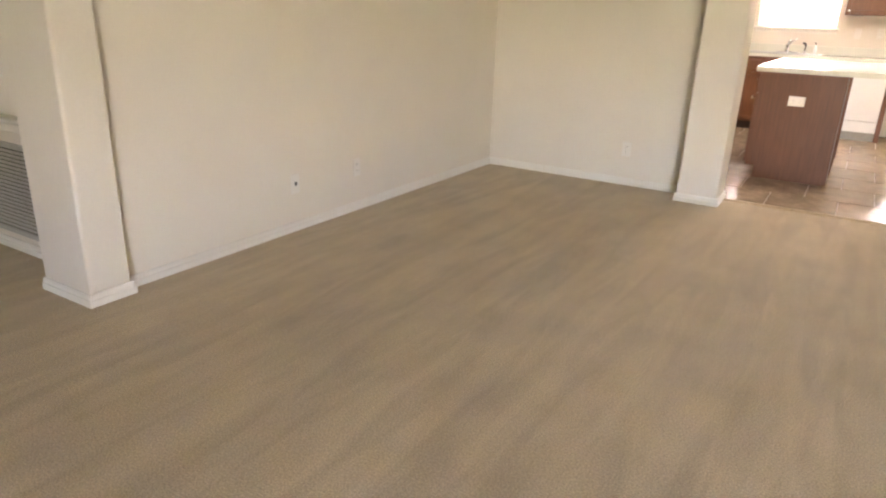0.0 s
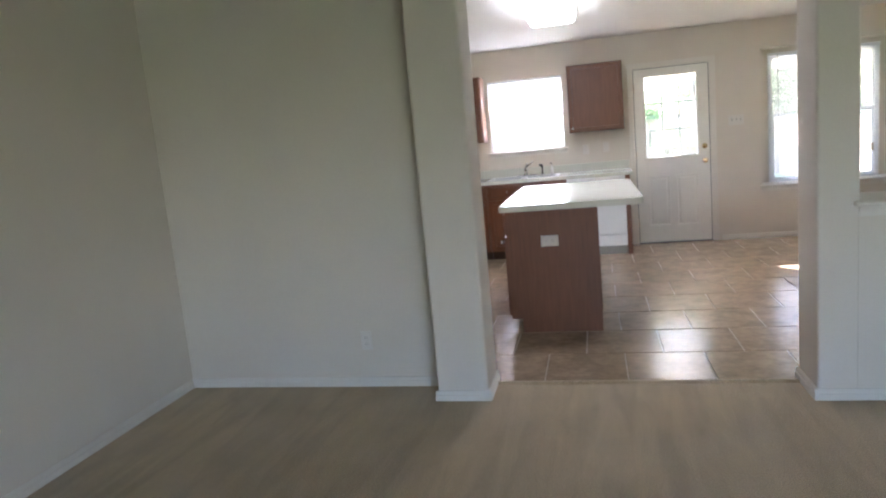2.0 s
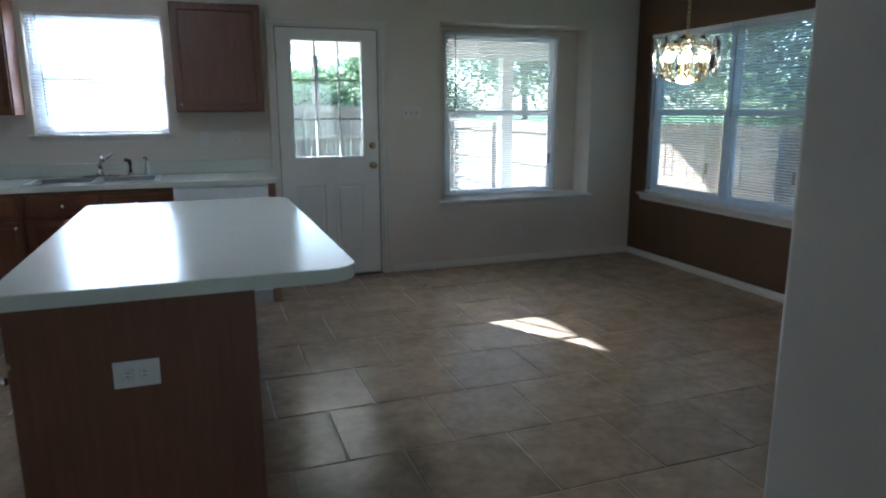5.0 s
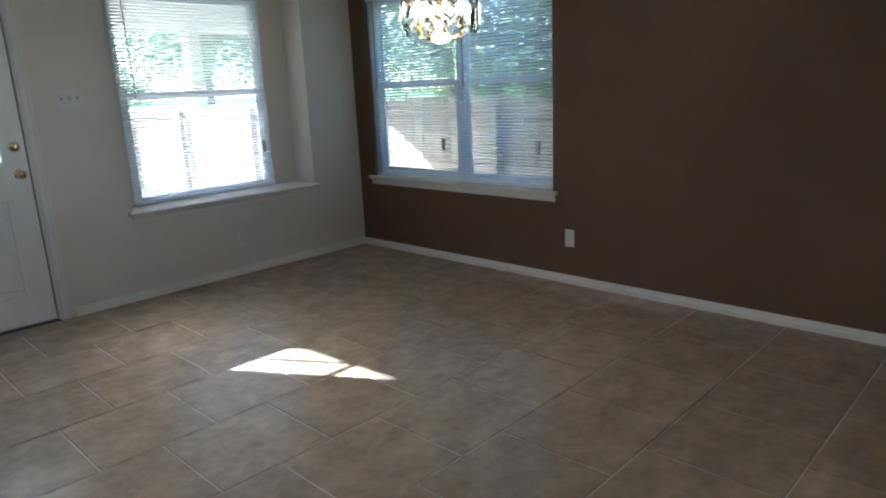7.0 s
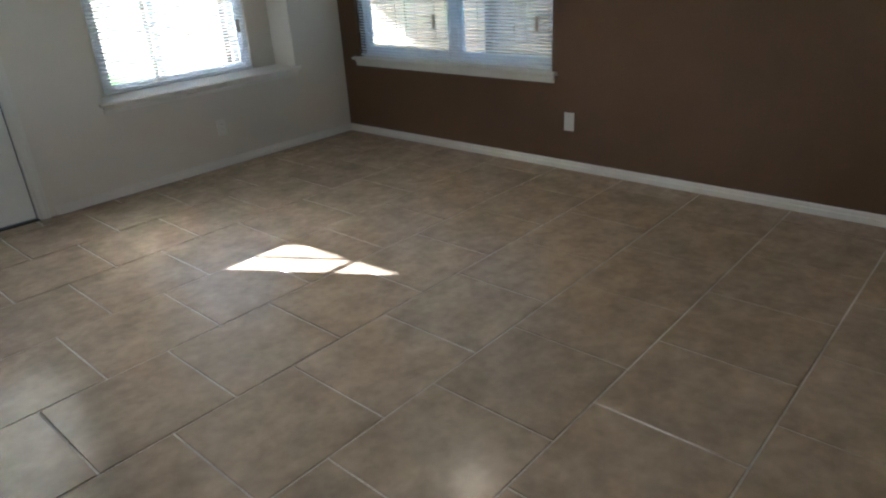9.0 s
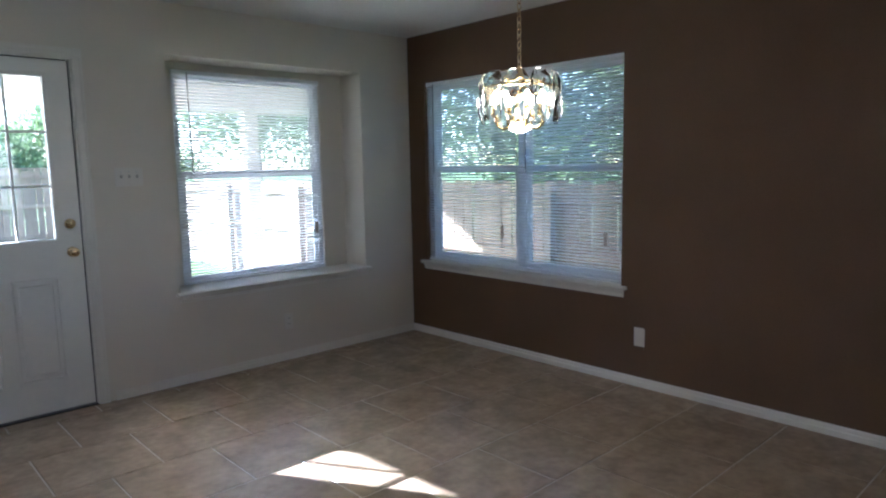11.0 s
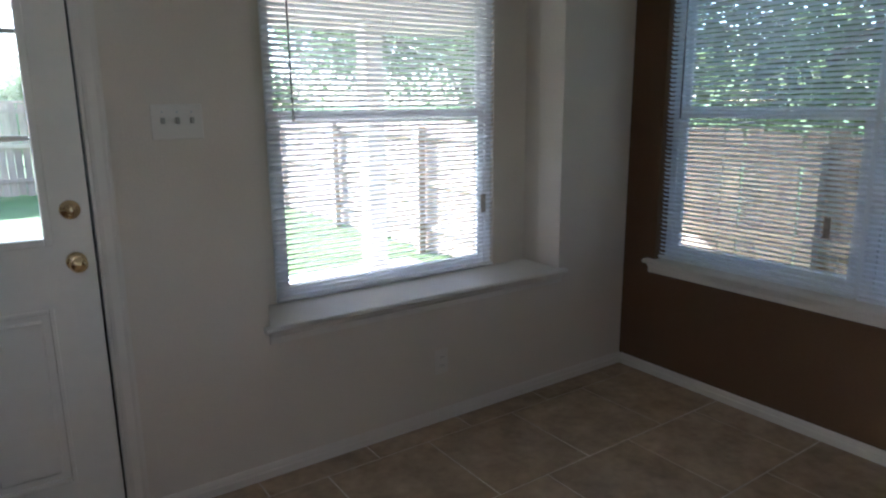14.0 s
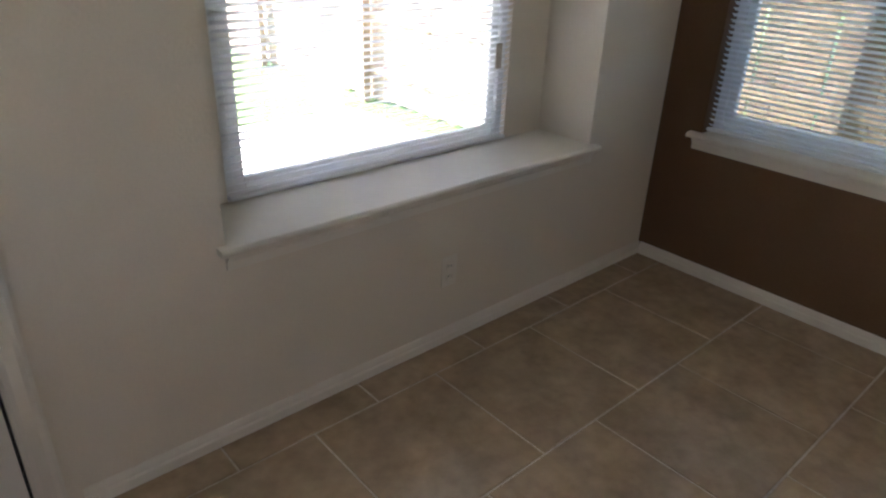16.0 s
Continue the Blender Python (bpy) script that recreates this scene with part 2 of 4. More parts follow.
# ---- walls, floors, ceilings ----
CEIL = 2.44
Y_BACK, X_BROWN, X_KIT, X_LIV = 9.70, 3.455, -2.74, -2.99
Y_FRONT, Y_KIT, Y_KE = 4.915, 5.225, 5.22
W0, W1 = 1.470, 2.965      # recess of the dining window
D0, D1 = 0.085, 0.945    # rough opening of the back door
K0, K1 = -1.60, -0.71    # kitchen window
B0, B1 = 7.67, 9.50      # double window in the brown wall
YO = 9.86               # outer face of the back wall
XO = 3.62                # outer face of the brown wall

bm = bm_new()
for x0, z0, x1, z1 in ((X_KIT - 0.2, -0.3, K0, CEIL), (K0, -0.3, K1, 1.22), (K0, 2.08, K1, CEIL), (K1, -0.3, D0, CEIL), (D0, 2.055, D1, CEIL), (D0, -0.3, D1, -0.02),
                       (D1, -0.3, W0, CEIL), (W0, -0.3, W1, 0.585), (W0, 2.125, W1, CEIL), (W1, -0.3, X_BROWN, CEIL)):
    box(bm, x0, Y_BACK, z0, x1, YO, z1)
struct("wall_north", bm, M_WALL, "cream painted back wall with door and two windows", "wall")
bm = bm_new()
for x0, z0, x1, z1 in ((W0 - 0.08, 0.40, W0, 2.20), (W1, 0.40, W1 + 0.08, 2.20), (W0, 0.40, W1, 0.585), (W0, 2.125, W1, 2.20)):
    box(bm, x0, YO + 0.0005, z0, x1, 10.08, z1)
struct("wall_window_bay", bm, M_WALL, "shallow painted window bay standing out from the back wall", "wall")
bm = bm_new()
box(bm, W0 + 0.001, 9.965, 0.586, 1.60, 10.07, 2.124)
box(bm, 2.755, 9.965, 0.586, W1 - 0.001, 10.07, 2.124)
box(bm, 1.60, 9.965, 2.078, 2.755, 10.07, 2.124)
struct("trim_window_recess", bm, M_WALL, "cream drywall returns beside the recessed window", "wall")
bm = bm_new()
for y0, z0, y1, z1 in ((Y_KE, -0.3, B0, CEIL), (B0, -0.3, B1, 0.60), (B0, 2.06, B1, CEIL), (B1, -0.3, YO, CEIL)):
    box(bm, X_BROWN, y0, z0, XO, y1, z1)
struct("wall_east", bm, M_BROWN, "dark brown painted accent wall with a double window", "wall")
struct("wall_west_kitchen", box(bm_new(), X_KIT - 0.2, Y_KIT, -0.3, X_KIT, Y_BACK, CEIL), M_WALL, "cream painted kitchen side wall", "wall")
# wall between living room and kitchen
bm = bm_new()
box(bm, X_LIV - 0.2, 5.145, -0.3, -1.30, Y_KIT, CEIL)
box(bm, -1.30, Y_FRONT, -0.3, -1.015, Y_KIT, 2.75, 0.012, 2)
struct("wall_middle_west", bm, M_WALL, "cream painted wall ending in a square pilaster", "wall")
P0, P1, PZ0, PZ1 = 0.80, 2.75, 0.945, 2.16

bm = bm_new()
for x0, z0, x1, z1 in ((0.615, -0.3, P0, 2.75), (P1, -0.3, XO, 2.75)):
    box(bm, x0, Y_FRONT, z0, x1, Y_KE, z1, 0.012, 2)
box(bm, P0 - 0.005, Y_FRONT + 0.001, -0.3, P1 + 0.005, Y_KE - 0.001, PZ0 - 0.03)
box(bm, P0 - 0.005, Y_FRONT + 0.001, PZ1, P1 + 0.005, Y_KE - 0.001, 2.75)
struct("wall_middle_east", bm, M_WALL, "cream painted wall with a pass-through opening", "wall")
struct("wall_header", box(bm_new(), -1.02, Y_FRONT + 0.002, 2.44, 0.620, Y_KE, 2.75), M_WALL, "cream painted header over the wide opening", "wall")
# living room
LC = 2.75
bm = bm_new()
box(bm, X_LIV - 0.2, 1.565, -0.3, X_LIV, 5.145, LC)
box(bm, X_LIV - 0.3, 1.38, -0.3, X_LIV + 0.06, 1.575, LC, 0.012, 2)
struct("wall_west", bm, M_WALL, "cream painted living room wall with a projecting end", "wall")
bm = bm_new()
box(bm, -5.6, 1.58, -0.3, X_LIV - 0.19, 1.72, LC)
struct("wall_hall", bm, M_WALL, "cream painted hall wall", "wall")
struct("wall_hall_end", box(bm_new(), -5.75, -3.2, -0.3, -5.6, 1.72, LC), M_WALL, "cream painted far hall wall", "wall")
# Assumed opening, never in view, placed around the fill lamp.
F0, F1 = 0.70, 3.0
bm = bm_new()
for x0, z0, x1, z1 in ((-5.6, -0.3, F0, LC), (F1, -0.3, XO, LC), (F0, -0.3, F1, 0.6), (F0, 2.1, F1, LC)):
    box(bm, x0, -3.2, z0, x1, -3.0, z1)
struct("wall_south", bm, M_WALL, "cream painted living room front wall with an unseen opening for the fill lamp", "wall")
struct("wall_east_living", box(bm_new(), X_BROWN, -3.0, -0.3, XO, Y_FRONT, LC), M_WALL, "cream painted living room side wall", "wall")
struct("ceiling_kitchen", box(bm_new(), X_KIT - 0.2, Y_KE + 0.001, CEIL, XO, YO, CEIL + 0.2), M_CEIL, "white textured kitchen ceiling", "ceiling")
struct("ceiling_living", box(bm_new(), -5.75, -3.2, 2.751, XO, Y_KIT, LC + 0.2), M_CEIL, "white textured living room ceiling", "ceiling")
struct("floor_carpet", box(bm_new(), -5.7, -3.1, -0.3, XO, 5.165, 0.0), M_CARPET, "beige cut-pile carpet with vacuum marks", "carpet")
floor = struct("floor_tile", box(bm_new(), X_KIT - 0.1, 5.165, -0.3, XO, Y_BACK + 0.05, -0.0035), M_GROUT, "beige ceramic tile floor in running bond", "floor")
bm = prism(bm_new(), [(5.135, 0.0), (5.15, 0.012), (5.165, 0.014), (5.18, 0.004)], "x", -1.0, 0.600)
struct("trim_carpet_edge", bm, M_CARPET, "rolled carpet edge at the tile floor", "carpet")

# baseboards
BASE = [(0, 0), (0.015, 0), (0.015, 0.030), (0.010, 0.034), (0.009, 0.044), (0.005, 0.055), (0, 0.057)]


def baseboard(name, axis, face, sign, a, b):
    """A moulded skirting along x or y on the wall plane `face`, standing out by `sign`."""
    bm = prism(bm_new(), [(face + sign * (d + 0.0005), h) for d, h in BASE], "x" if axis == "x" else "y", a, b)
    struct(name, bm, M_TRIM, "white painted moulded baseboard", "baseboard")


baseboard("baseboard_north", "x", Y_BACK, -1, 1.03, X_BROWN)
baseboard("baseboard_east", "y", X_BROWN, -1, Y_KE, Y_BACK - 0.015)
baseboard("baseboard_middle_east", "x", Y_KE, 1, 0.615, X_BROWN - 0.015)
baseboard("baseboard_middle_west", "x", Y_KIT, 1, X_KIT, -1.015)
baseboard("baseboard_living_back", "x", 5.145, -1, X_LIV, -1.30)
baseboard("baseboard_pilaster_front", "x", Y_FRONT, -1, -1.314, -1.001)
baseboard("baseboard_pilaster_side", "y", -1.30, -1, Y_FRONT - 0.014, 5.13)
baseboard("baseboard_opening_west", "y", -1.015, 1, Y_FRONT - 0.014, Y_KIT + 0.014)
baseboard("baseboard_opening_east", "y", 0.615, -1, Y_FRONT - 0.014, Y_KE + 0.014)
baseboard("baseboard_living_east_part", "x", Y_FRONT, -1, 0.601, X_BROWN)
baseboard("baseboard_west", "y", X_LIV, 1, 1.59, 5.13)
baseboard("baseboard_west_end", "y", X_LIV + 0.06, 1, 1.366, 1.575)
baseboard("baseboard_west_end_front", "x", 1.38, -1, X_LIV - 0.3, X_LIV + 0.074)
baseboard("baseboard_west_end_back", "x", 1.575, 1, X_LIV, X_LIV + 0.074)
baseboard("baseboard_hall", "x", 1.58, -1, -5.6, X_LIV - 0.3)
bm = prism(bm_new(), [(1.58, 0.64), (1.565, 0.64), (1.56, 0.68), (1.54, 0.70), (1.54, 0.715), (1.58, 0.72)], "x", -5.6, X_LIV - 0.3)
struct("trim_hall_chair_rail", bm, M_TRIM, "white painted moulded chair rail", "trim")


# ---- sills ----
def sill(name, axis, face, a, b, z, back, label):
    """A window board with rounded nose and a moulded apron under it, standing into the room from `face`."""
    t = thing(name, (a + b) / 2 if axis == "x" else face, face if axis == "x" else (a + b) / 2, z - 0.05, label, "window sill", "", "structure")
    nose = [(back, z - 0.022), (-0.03, z - 0.022), (-0.038, z - 0.016), (-0.04, z - 0.011), (-0.038, z - 0.005), (-0.03, z), (back, z)]
    apron = [(-0.001, z - 0.07), (-0.010, z - 0.07), (-0.012, z - 0.045), (-0.022, z - 0.032), (-0.024, z - 0.0225), (-0.001, z - 0.0225)]
    part("board", prism(bm_new(), [(face + d, h) for d, h in nose], axis, a, b), M_TRIM, t)
    part("apron", prism(bm_new(), [(face + d, h) for d, h in apron], axis, a + 0.02, b - 0.02), M_TRIM, t)
    return t


sill("window_sill", "x", Y_BACK, W0 - 0.025, W1 + 0.03, 0.608, 0.262, "white painted wooden sill with moulded nose below dining window")
sill("window_sill", "y", X_BROWN, B0 - 0.04, B1 + 0.05, 0.622, 0.10, "white painted wooden sill on the brown wall")
sill("window_sill", "x", Y_BACK, K0 - 0.04, K1 + 0.04, 1.232, 0.10, "white painted sill below the kitchen window")
sill("pass_through_sill", "x", Y_FRONT, P0 - 0.03, P1 + 0.03, 0.967, Y_KE - Y_FRONT + 0.03, "white painted moulded ledge in the pass-through opening")


# ---- windows and blinds ----
def frame_box(bm, axis, p, d, a0, z0, a1, z1, w):
    """Four bars of a frame in a wall plane: p is the near face, d the depth."""
    for u0, v0, u1, v1 in ((a0, z0, a0 + w, z1), (a1 - w, z0, a1, z1), (a0 + w, z0, a1 - w, z0 + w), (a0 + w, z1 - w, a1 - w, z1)):
        bar(bm, axis, p, d, u0, v0, u1, v1)
    return bm


def bar(bm, axis, p, d, u0, v0, u1, v1, bevel=0.003):
    if axis == "x":
        box(bm, u0, min(p, p + d), v0, u1, max(p, p + d), v1, bevel)
    else:
        box(bm, min(p, p + d), u0, v0, max(p, p + d), u1, v1, bevel)


def single_hung(name, axis, p, a0, a1, z0, z1, mid, label):
    t = thing(name, (a0 + a1) / 2 if axis == "x" else p, p if axis == "x" else (a0 + a1) / 2, z0, label, "window", "", "structure")
    part("window_frame", frame_box(bm_new(), axis, p, 0.07, a0, z0, a1, z1, 0.035), M_VINYL, t)
    part("upper_sash", frame_box(bm_new(), axis, p + 0.040, 0.022, a0 + 0.035, mid - 0.02, a1 - 0.035, z1 - 0.035, 0.025), M_VINYL, t)
    part("lower_sash", frame_box(bm_new(), axis, p + 0.012, 0.024, a0 + 0.035, z0 + 0.035, a1 - 0.035, mid + 0.025, 0.038), M_VINYL, t)
    for nm, q, v0, v1 in (("upper_pane", p + 0.050, mid, z1 - 0.05), ("lower_pane", p + 0.022, z0 + 0.07, mid)):
        b = bm_new()
        bar(b, axis, q, 0.004, a0 + 0.05, v0, a1 - 0.05, v1, 0)
        g = part(nm, b, M_GLASS, t)
        g.visible_shadow = False
    return t


def blind(axis, p, a0, a1, z0, z1, tilt, label, wand=0.06, tags=()):
    """A mini blind: headrail, slats, bottom rail, ladder cords, tilt wand, pull cord with tag."""
    t = thing("mini_blind", (a0 + a1) / 2 if axis == "x" else p, p if axis == "x" else (a0 + a1) / 2, z0, label, "blind", "mini blinds")
    b = bm_new()
    bar(b, axis, p - 0.014, 0.028, a0, z1 - 0.028, a1, z1, 0.003)
    part("headrail", b, M_VINYL, t)
    b = bm_new()
    bar(b, axis, p - 0.012, 0.024, a0, z0, a1, z0 + 0.014, 0.004)
    part("bottom_rail", b, M_VINYL, t)
    # one slat, shared
    b = bm_new()
    half, n = 0.0125, 4
    rows = []
    for k in range(n + 1):
        s = -half + 2 * half * k / n
        h = 0.0022 * (1 - (s / half) ** 2)
        dy, dz = s * math.cos(tilt) - h * math.sin(tilt), s * math.sin(tilt) + h * math.cos(tilt)
        L = (a1 - a0) / 2 - 0.004
        rows.append([b.verts.new((-L, dy, dz) if axis == "x" else (dy, -L, dz)), b.verts.new((L, dy, dz) if axis == "x" else (dy, L, dz))])
    for r, q in zip(rows, rows[1:]):
        b.faces.new((r[0], r[1], q[1], q[0]))
    low = [[b.verts.new(v.co - Vector((0, 0, 0.0006))) for v in r] for r in rows]
    for r, q in zip(low, low[1:]):
        b.faces.new((q[0], q[1], r[1], r[0]))
    me = bpy.data.meshes.new("slat")
    b.to_mesh(me)
    b.free()
    me.materials.append(M_SLAT)
    z = z0 + 0.026
    while z < z1 - 0.035:
        s = new("slat", me)
        s.parent = t
        s.location = (0, 0, z - z0)
        z += 0.0215
    for f in (0.12, 0.5, 0.88):
        a = a0 + (a1 - a0) * f
        b = bm_new()
        for o in (-0.0125, 0.0125):
            bar(b, axis, p + o, 0.001, a, z0 + 0.01, a + 0.0012, z1 - 0.03, 0)
        part("ladder_cord", b, M_VINYL, t)
    a = a0 + wand if axis == "x" else a1 - wand
    top, bot = (a, p - 0.022, z1 - 0.02), (a + 0.004, p - 0.024, z1 - 0.72)
    if axis == "y":
        top, bot = (p - 0.022, a, z1 - 0.02), (p - 0.024, a, z1 - 0.72)
    part("tilt_wand", cyl(bm_new(), bot, top, 0.004, segs=6), M_CORD, t, "clear grey plastic tilt wand")
    for (f, zc) in tags:
        a = a0 + (a1 - a0) * f
        b = bm_new()
        bar(b, axis, p - 0.02, 0.0015, a, zc, a + 0.0015, z1 - 0.02, 0)
        cord = part("pull_cord", b, M_VINYL, t)
        b = bm_new()
        bar(b, axis, p - 0.024, 0.004, a - 0.014, zc - 0.09, a + 0.016, zc, 0.003)
        part("cord_tag", b, M_TAG, cord, "small tan paper warning tag")
    return t


single_hung("window_1", "x", 9.985, 1.60, 2.755, 0.588, 2.078, 1.37, "white vinyl single-hung window in deep recess")
blind("x", 9.962, 1.603, 2.752, 0.610, 2.072, radians(-29), "white mini blind lowered with open slats in the dining recess", 0.10, ((0.93, 0.98),))
for y0, y1 in ((B0, 8.545), (8.545, B1)):
    single_hung("window_2", "y", XO - 0.085, y0, y1, 0.622, 2.06, 1.36, "white vinyl single-hung window beside its twin on the brown wall")
    blind("y", X_BROWN + 0.025, y0 + 0.006, y1 - 0.006, 0.632, 2.058, radians(-32), "white mini blind lowered with open slats on brown wall", 0.09, ((0.13, 0.95),))
single_hung("window_3", "x", YO - 0.09, K0, K1, 1.232, 2.08, 1.66, "white vinyl kitchen window over the sink")
blind("x", Y_BACK + 0.04, K0 + 0.006, K1 - 0.006, 1.24, 2.078, radians(-27), "white mini blind lowered with open slats over the sink", 0.08)

# ---- back door ----
door = thing("door_1", 0.515, 9.74, 0, "white painted half-glazed panel back door, closed", "door", "", "structure")
L0, L1, DY0, DY1 = 0.108, 0.922, 9.725, 9.768
G0, G1, GZ0, GZ1 = 0.225, 0.79, 1.02, 1.94
bm = bm_new()
for x0, z0, x1, z1 in ((L0, 0.012, G0, 2.035), (G1, 0.012, L1, 2.035), (G0, GZ1, G1, 2.035), (G0, 0.012, G1, 0.20), (G0, 0.80, G1, GZ0), (0.475, 0.20, 0.54, 0.80)):
    box(bm, x0, DY0, z0, x1, DY1, z1)
leaf = part("leaf", bm, M_DOOR, door)
for x0, x1 in ((G0, 0.475), (0.54, G1)):
    b = bm_new()
    box(b, x0, DY0 + 0.012, 0.20, x1, DY1 - 0.01, 0.80)
    box(b, x0 + 0.035, DY0 + 0.004, 0.235, x1 - 0.035, DY0 + 0.02, 0.765, 0.008, 1)
    part("panel", b, M_DOOR, leaf)
    part("panel_moulding", frame_box(bm_new(), "x", DY0 - 0.004, 0.018, x0, 0.20, x1, 0.80, 0.016), M_DOOR, leaf)
part("glazing_frame", frame_box(bm_new(), "x", DY0 - 0.008, 0.03, G0 - 0.022, GZ0 - 0.022, G1 + 0.022, GZ1 + 0.022, 0.024), M_DOOR, leaf)
for k in (1, 2):
    x = G0 + (G1 - G0) * k / 3
    z = GZ0 + (GZ1 - GZ0) * k / 3
    part("muntin", box(bm_new(), x - 0.007, DY0 + 0.006, GZ0, x + 0.007, DY1 - 0.010, GZ1, 0.003), M_DOOR, leaf)
    part("muntin", box(bm_new(), G0, DY0 + 0.007, z - 0.007, G1, DY1 - 0.011, z + 0.007, 0.003), M_DOOR, leaf)
for i in range(3):
    for j in range(3):
        w, h = (G1 - G0) / 3, (GZ1 - GZ0) / 3
        p = part("pane", box(bm_new(), G0 + i * w + 0.008, 9.744, GZ0 + j * h + 0.008, G0 + (i + 1) * w - 0.008, 9.748, GZ0 + (j + 1) * h - 0.008), M_GLASS, leaf)
        p.visible_shadow = False
for zc, nm in ((0.94, "door_knob"), (1.105, "deadbolt")):
    b = bm_new()
    cyl(b, (0.868, DY0 + 0.001, zc), (0.868, DY0 - 0.010, zc), 0.031, 0.027, 20)
    if nm == "door_knob":
        cyl(b, (0.868, DY0 - 0.008, zc), (0.868, DY0 - 0.04, zc), 0.011)
        ball(b, (0.868, DY0 - 0.052, zc), 0.027, 1, 0.75, 1)
    else:
        cyl(b, (0.868, DY0 - 0.008, zc), (0.868, DY0 - 0.018, zc), 0.020, 0.018)
        box(b, 0.860, DY0 - 0.035, zc - 0.016, 0.876, DY0 - 0.015, zc + 0.016, 0.004, 2)
    part(nm, b, M_BRASS, leaf, "polished brass", True)
for zc in (0.25, 1.05, 1.82):
    part("hinge", cyl(bm_new(), (L0 - 0.004, DY0 - 0.004, zc - 0.045), (L0 - 0.004, DY0 - 0.004, zc + 0.045), 0.007, segs=8), M_BRASS, door)
bm = bm_new()
for x0, x1 in ((D0, L0 - 0.008), (L1 + 0.008, D1)):
    box(bm, x0, Y_BACK + 0.002, 0, x1, YO, 2.055)
box(bm, L0 - 0.008, Y_BACK + 0.002, 2.042, L1 + 0.008, YO, 2.055)
part("jamb", bm, M_TRIM, door)
CAS = [(0.0, 0), (0.0, -0.010), (0.012, -0.014), (0.035, -0.014), (0.045, -0.017), (0.055, -0.017), (0.055, 0)]
for s, xe in ((-1, D0 + 0.006), (1, D1 - 0.006)):
    part("casing", prism(bm_new(), [(xe + s * d, Y_BACK - 0.0005 + h) for d, h in CAS], "z", 0, 2.049), M_TRIM, door)
part("casing", prism(bm_new(), [(Y_BACK - 0.001 + h, 2.049 + d) for d, h in CAS], "x", D0 - 0.049, D1 + 0.049), M_TRIM, door)
for x0, x1 in ((L0 - 0.0075, L0 - 0.0005), (L1 + 0.0005, L1 + 0.0075)):
    part("weatherstrip", box(bm_new(), x0, 9.732, 0.011, x1, 9.76, 2.036), M_BLACK, door, "black rubber weatherstrip")
part("weatherstrip", box(bm_new(), L0, 9.732, 2.0365, L1, 9.76, 2.0415), M_BLACK, door, "black rubber weatherstrip")
part("threshold", box(bm_new(), L0 - 0.01, Y_BACK - 0.005, -0.002, L1 + 0.01, YO, 0.010, 0.003), M_BLACK, door, "dark weatherstrip threshold")


# ---- plates ----
def plate(name, label, category, x, y, z, facing, w, h, kind):
    """A wall plate with its inserts. facing: the way its face looks: -y, -x, +x."""
    t = thing(name, x, y, z, label, category, "wall plates")

    def b3(u0, v0, u1, v1, d0, d1, bev=0.0):
        b = bm_new()
        if facing == "-y":
            box(b, x + u0, y - d1, z + v0, x + u1, y - d0, z + v1, bev)
        elif facing == "-x":
            box(b, x - d1, y + u0, z + v0, x - d0, y + u1, z + v1, bev)
        else:
            box(b, x + d0, y + u0, z + v0, x + d1, y + u1, z + v1, bev)
        return b
    part("plate", b3(-w / 2, -h / 2, w / 2, h / 2, 0.0005, 0.006, 0.002), M_PLATE, t)
    if kind == "switch":
        for k in (-1, 0, 1):
            part("toggle", b3(k * 0.046 - 0.006, -0.006, k * 0.046 + 0.006, 0.014, 0.006, 0.018, 0.002), M_VENT, t)
            part("screw", b3(k * 0.046 - 0.003, 0.028, k * 0.046 + 0.003, 0.034, 0.006, 0.0075, 0.001), M_STEEL, t)
    elif kind == "outlet":
        for s in (-1, 1):
            f = part("receptacle", b3(-0.016, s * 0.02 - 0.014, 0.016, s * 0.02 + 0.014, 0.006, 0.0085, 0.003), M_PLATE, t)
            for u in (-0.007, 0.005):
                part("slot", b3(u, s * 0.02 - 0.003, u + 0.002, s * 0.02 + 0.007, 0.0085, 0.009), M_SLOT, f)
    elif kind == "flat":
        for s in (-1, 1):
            f = part("receptacle", b3(s * 0.022 - 0.015, -0.016, s * 0.022 + 0.015, 0.016, 0.006, 0.0085, 0.003), M_PLATE, t)
            for v in (-0.007, 0.005):
                part("slot", b3(s * 0.022 - 0.006, v, s * 0.022 + 0.004, v + 0.002, 0.0085, 0.009), M_SLOT, f)
    elif kind == "cable":
        part("jack", b3(-0.008, -0.010, 0.008, 0.012, 0.006, 0.014, 0.002), M_SLOT, t)
    else:
        part("screw", b3(-0.003, 0.038, 0.003, 0.044, 0.006, 0.0075, 0.001), M_STEEL, t)
    return t


plate("switch_plate", "white triple toggle switch plate beside the back door", "switch", 1.205, Y_BACK, 1.367, "-y", 0.163, 0.114, "switch")
plate("outlet", "white wall outlet below the dining window", "outlet", 2.245, Y_BACK, 0.285, "-y", 0.07, 0.115, "outlet")
plate("outlet", "white blank plate on the brown wall", "outlet", X_BROWN, 7.535, 0.315, "-x", 0.072, 0.118, "blank")
plate("outlet", "white outlet on the living room back wall", "outlet", -1.773, 5.145, 0.285, "-y", 0.07, 0.115, "outlet")
plate("cable_plate", "white cable wall plate with dark jack", "outlet", X_LIV, 2.70, 0.285, "+x", 0.07, 0.115, "cable")
plate("outlet", "white wall outlet on the living room wall", "outlet", X_LIV, 3.27, 0.285, "+x", 0.07, 0.115, "outlet")
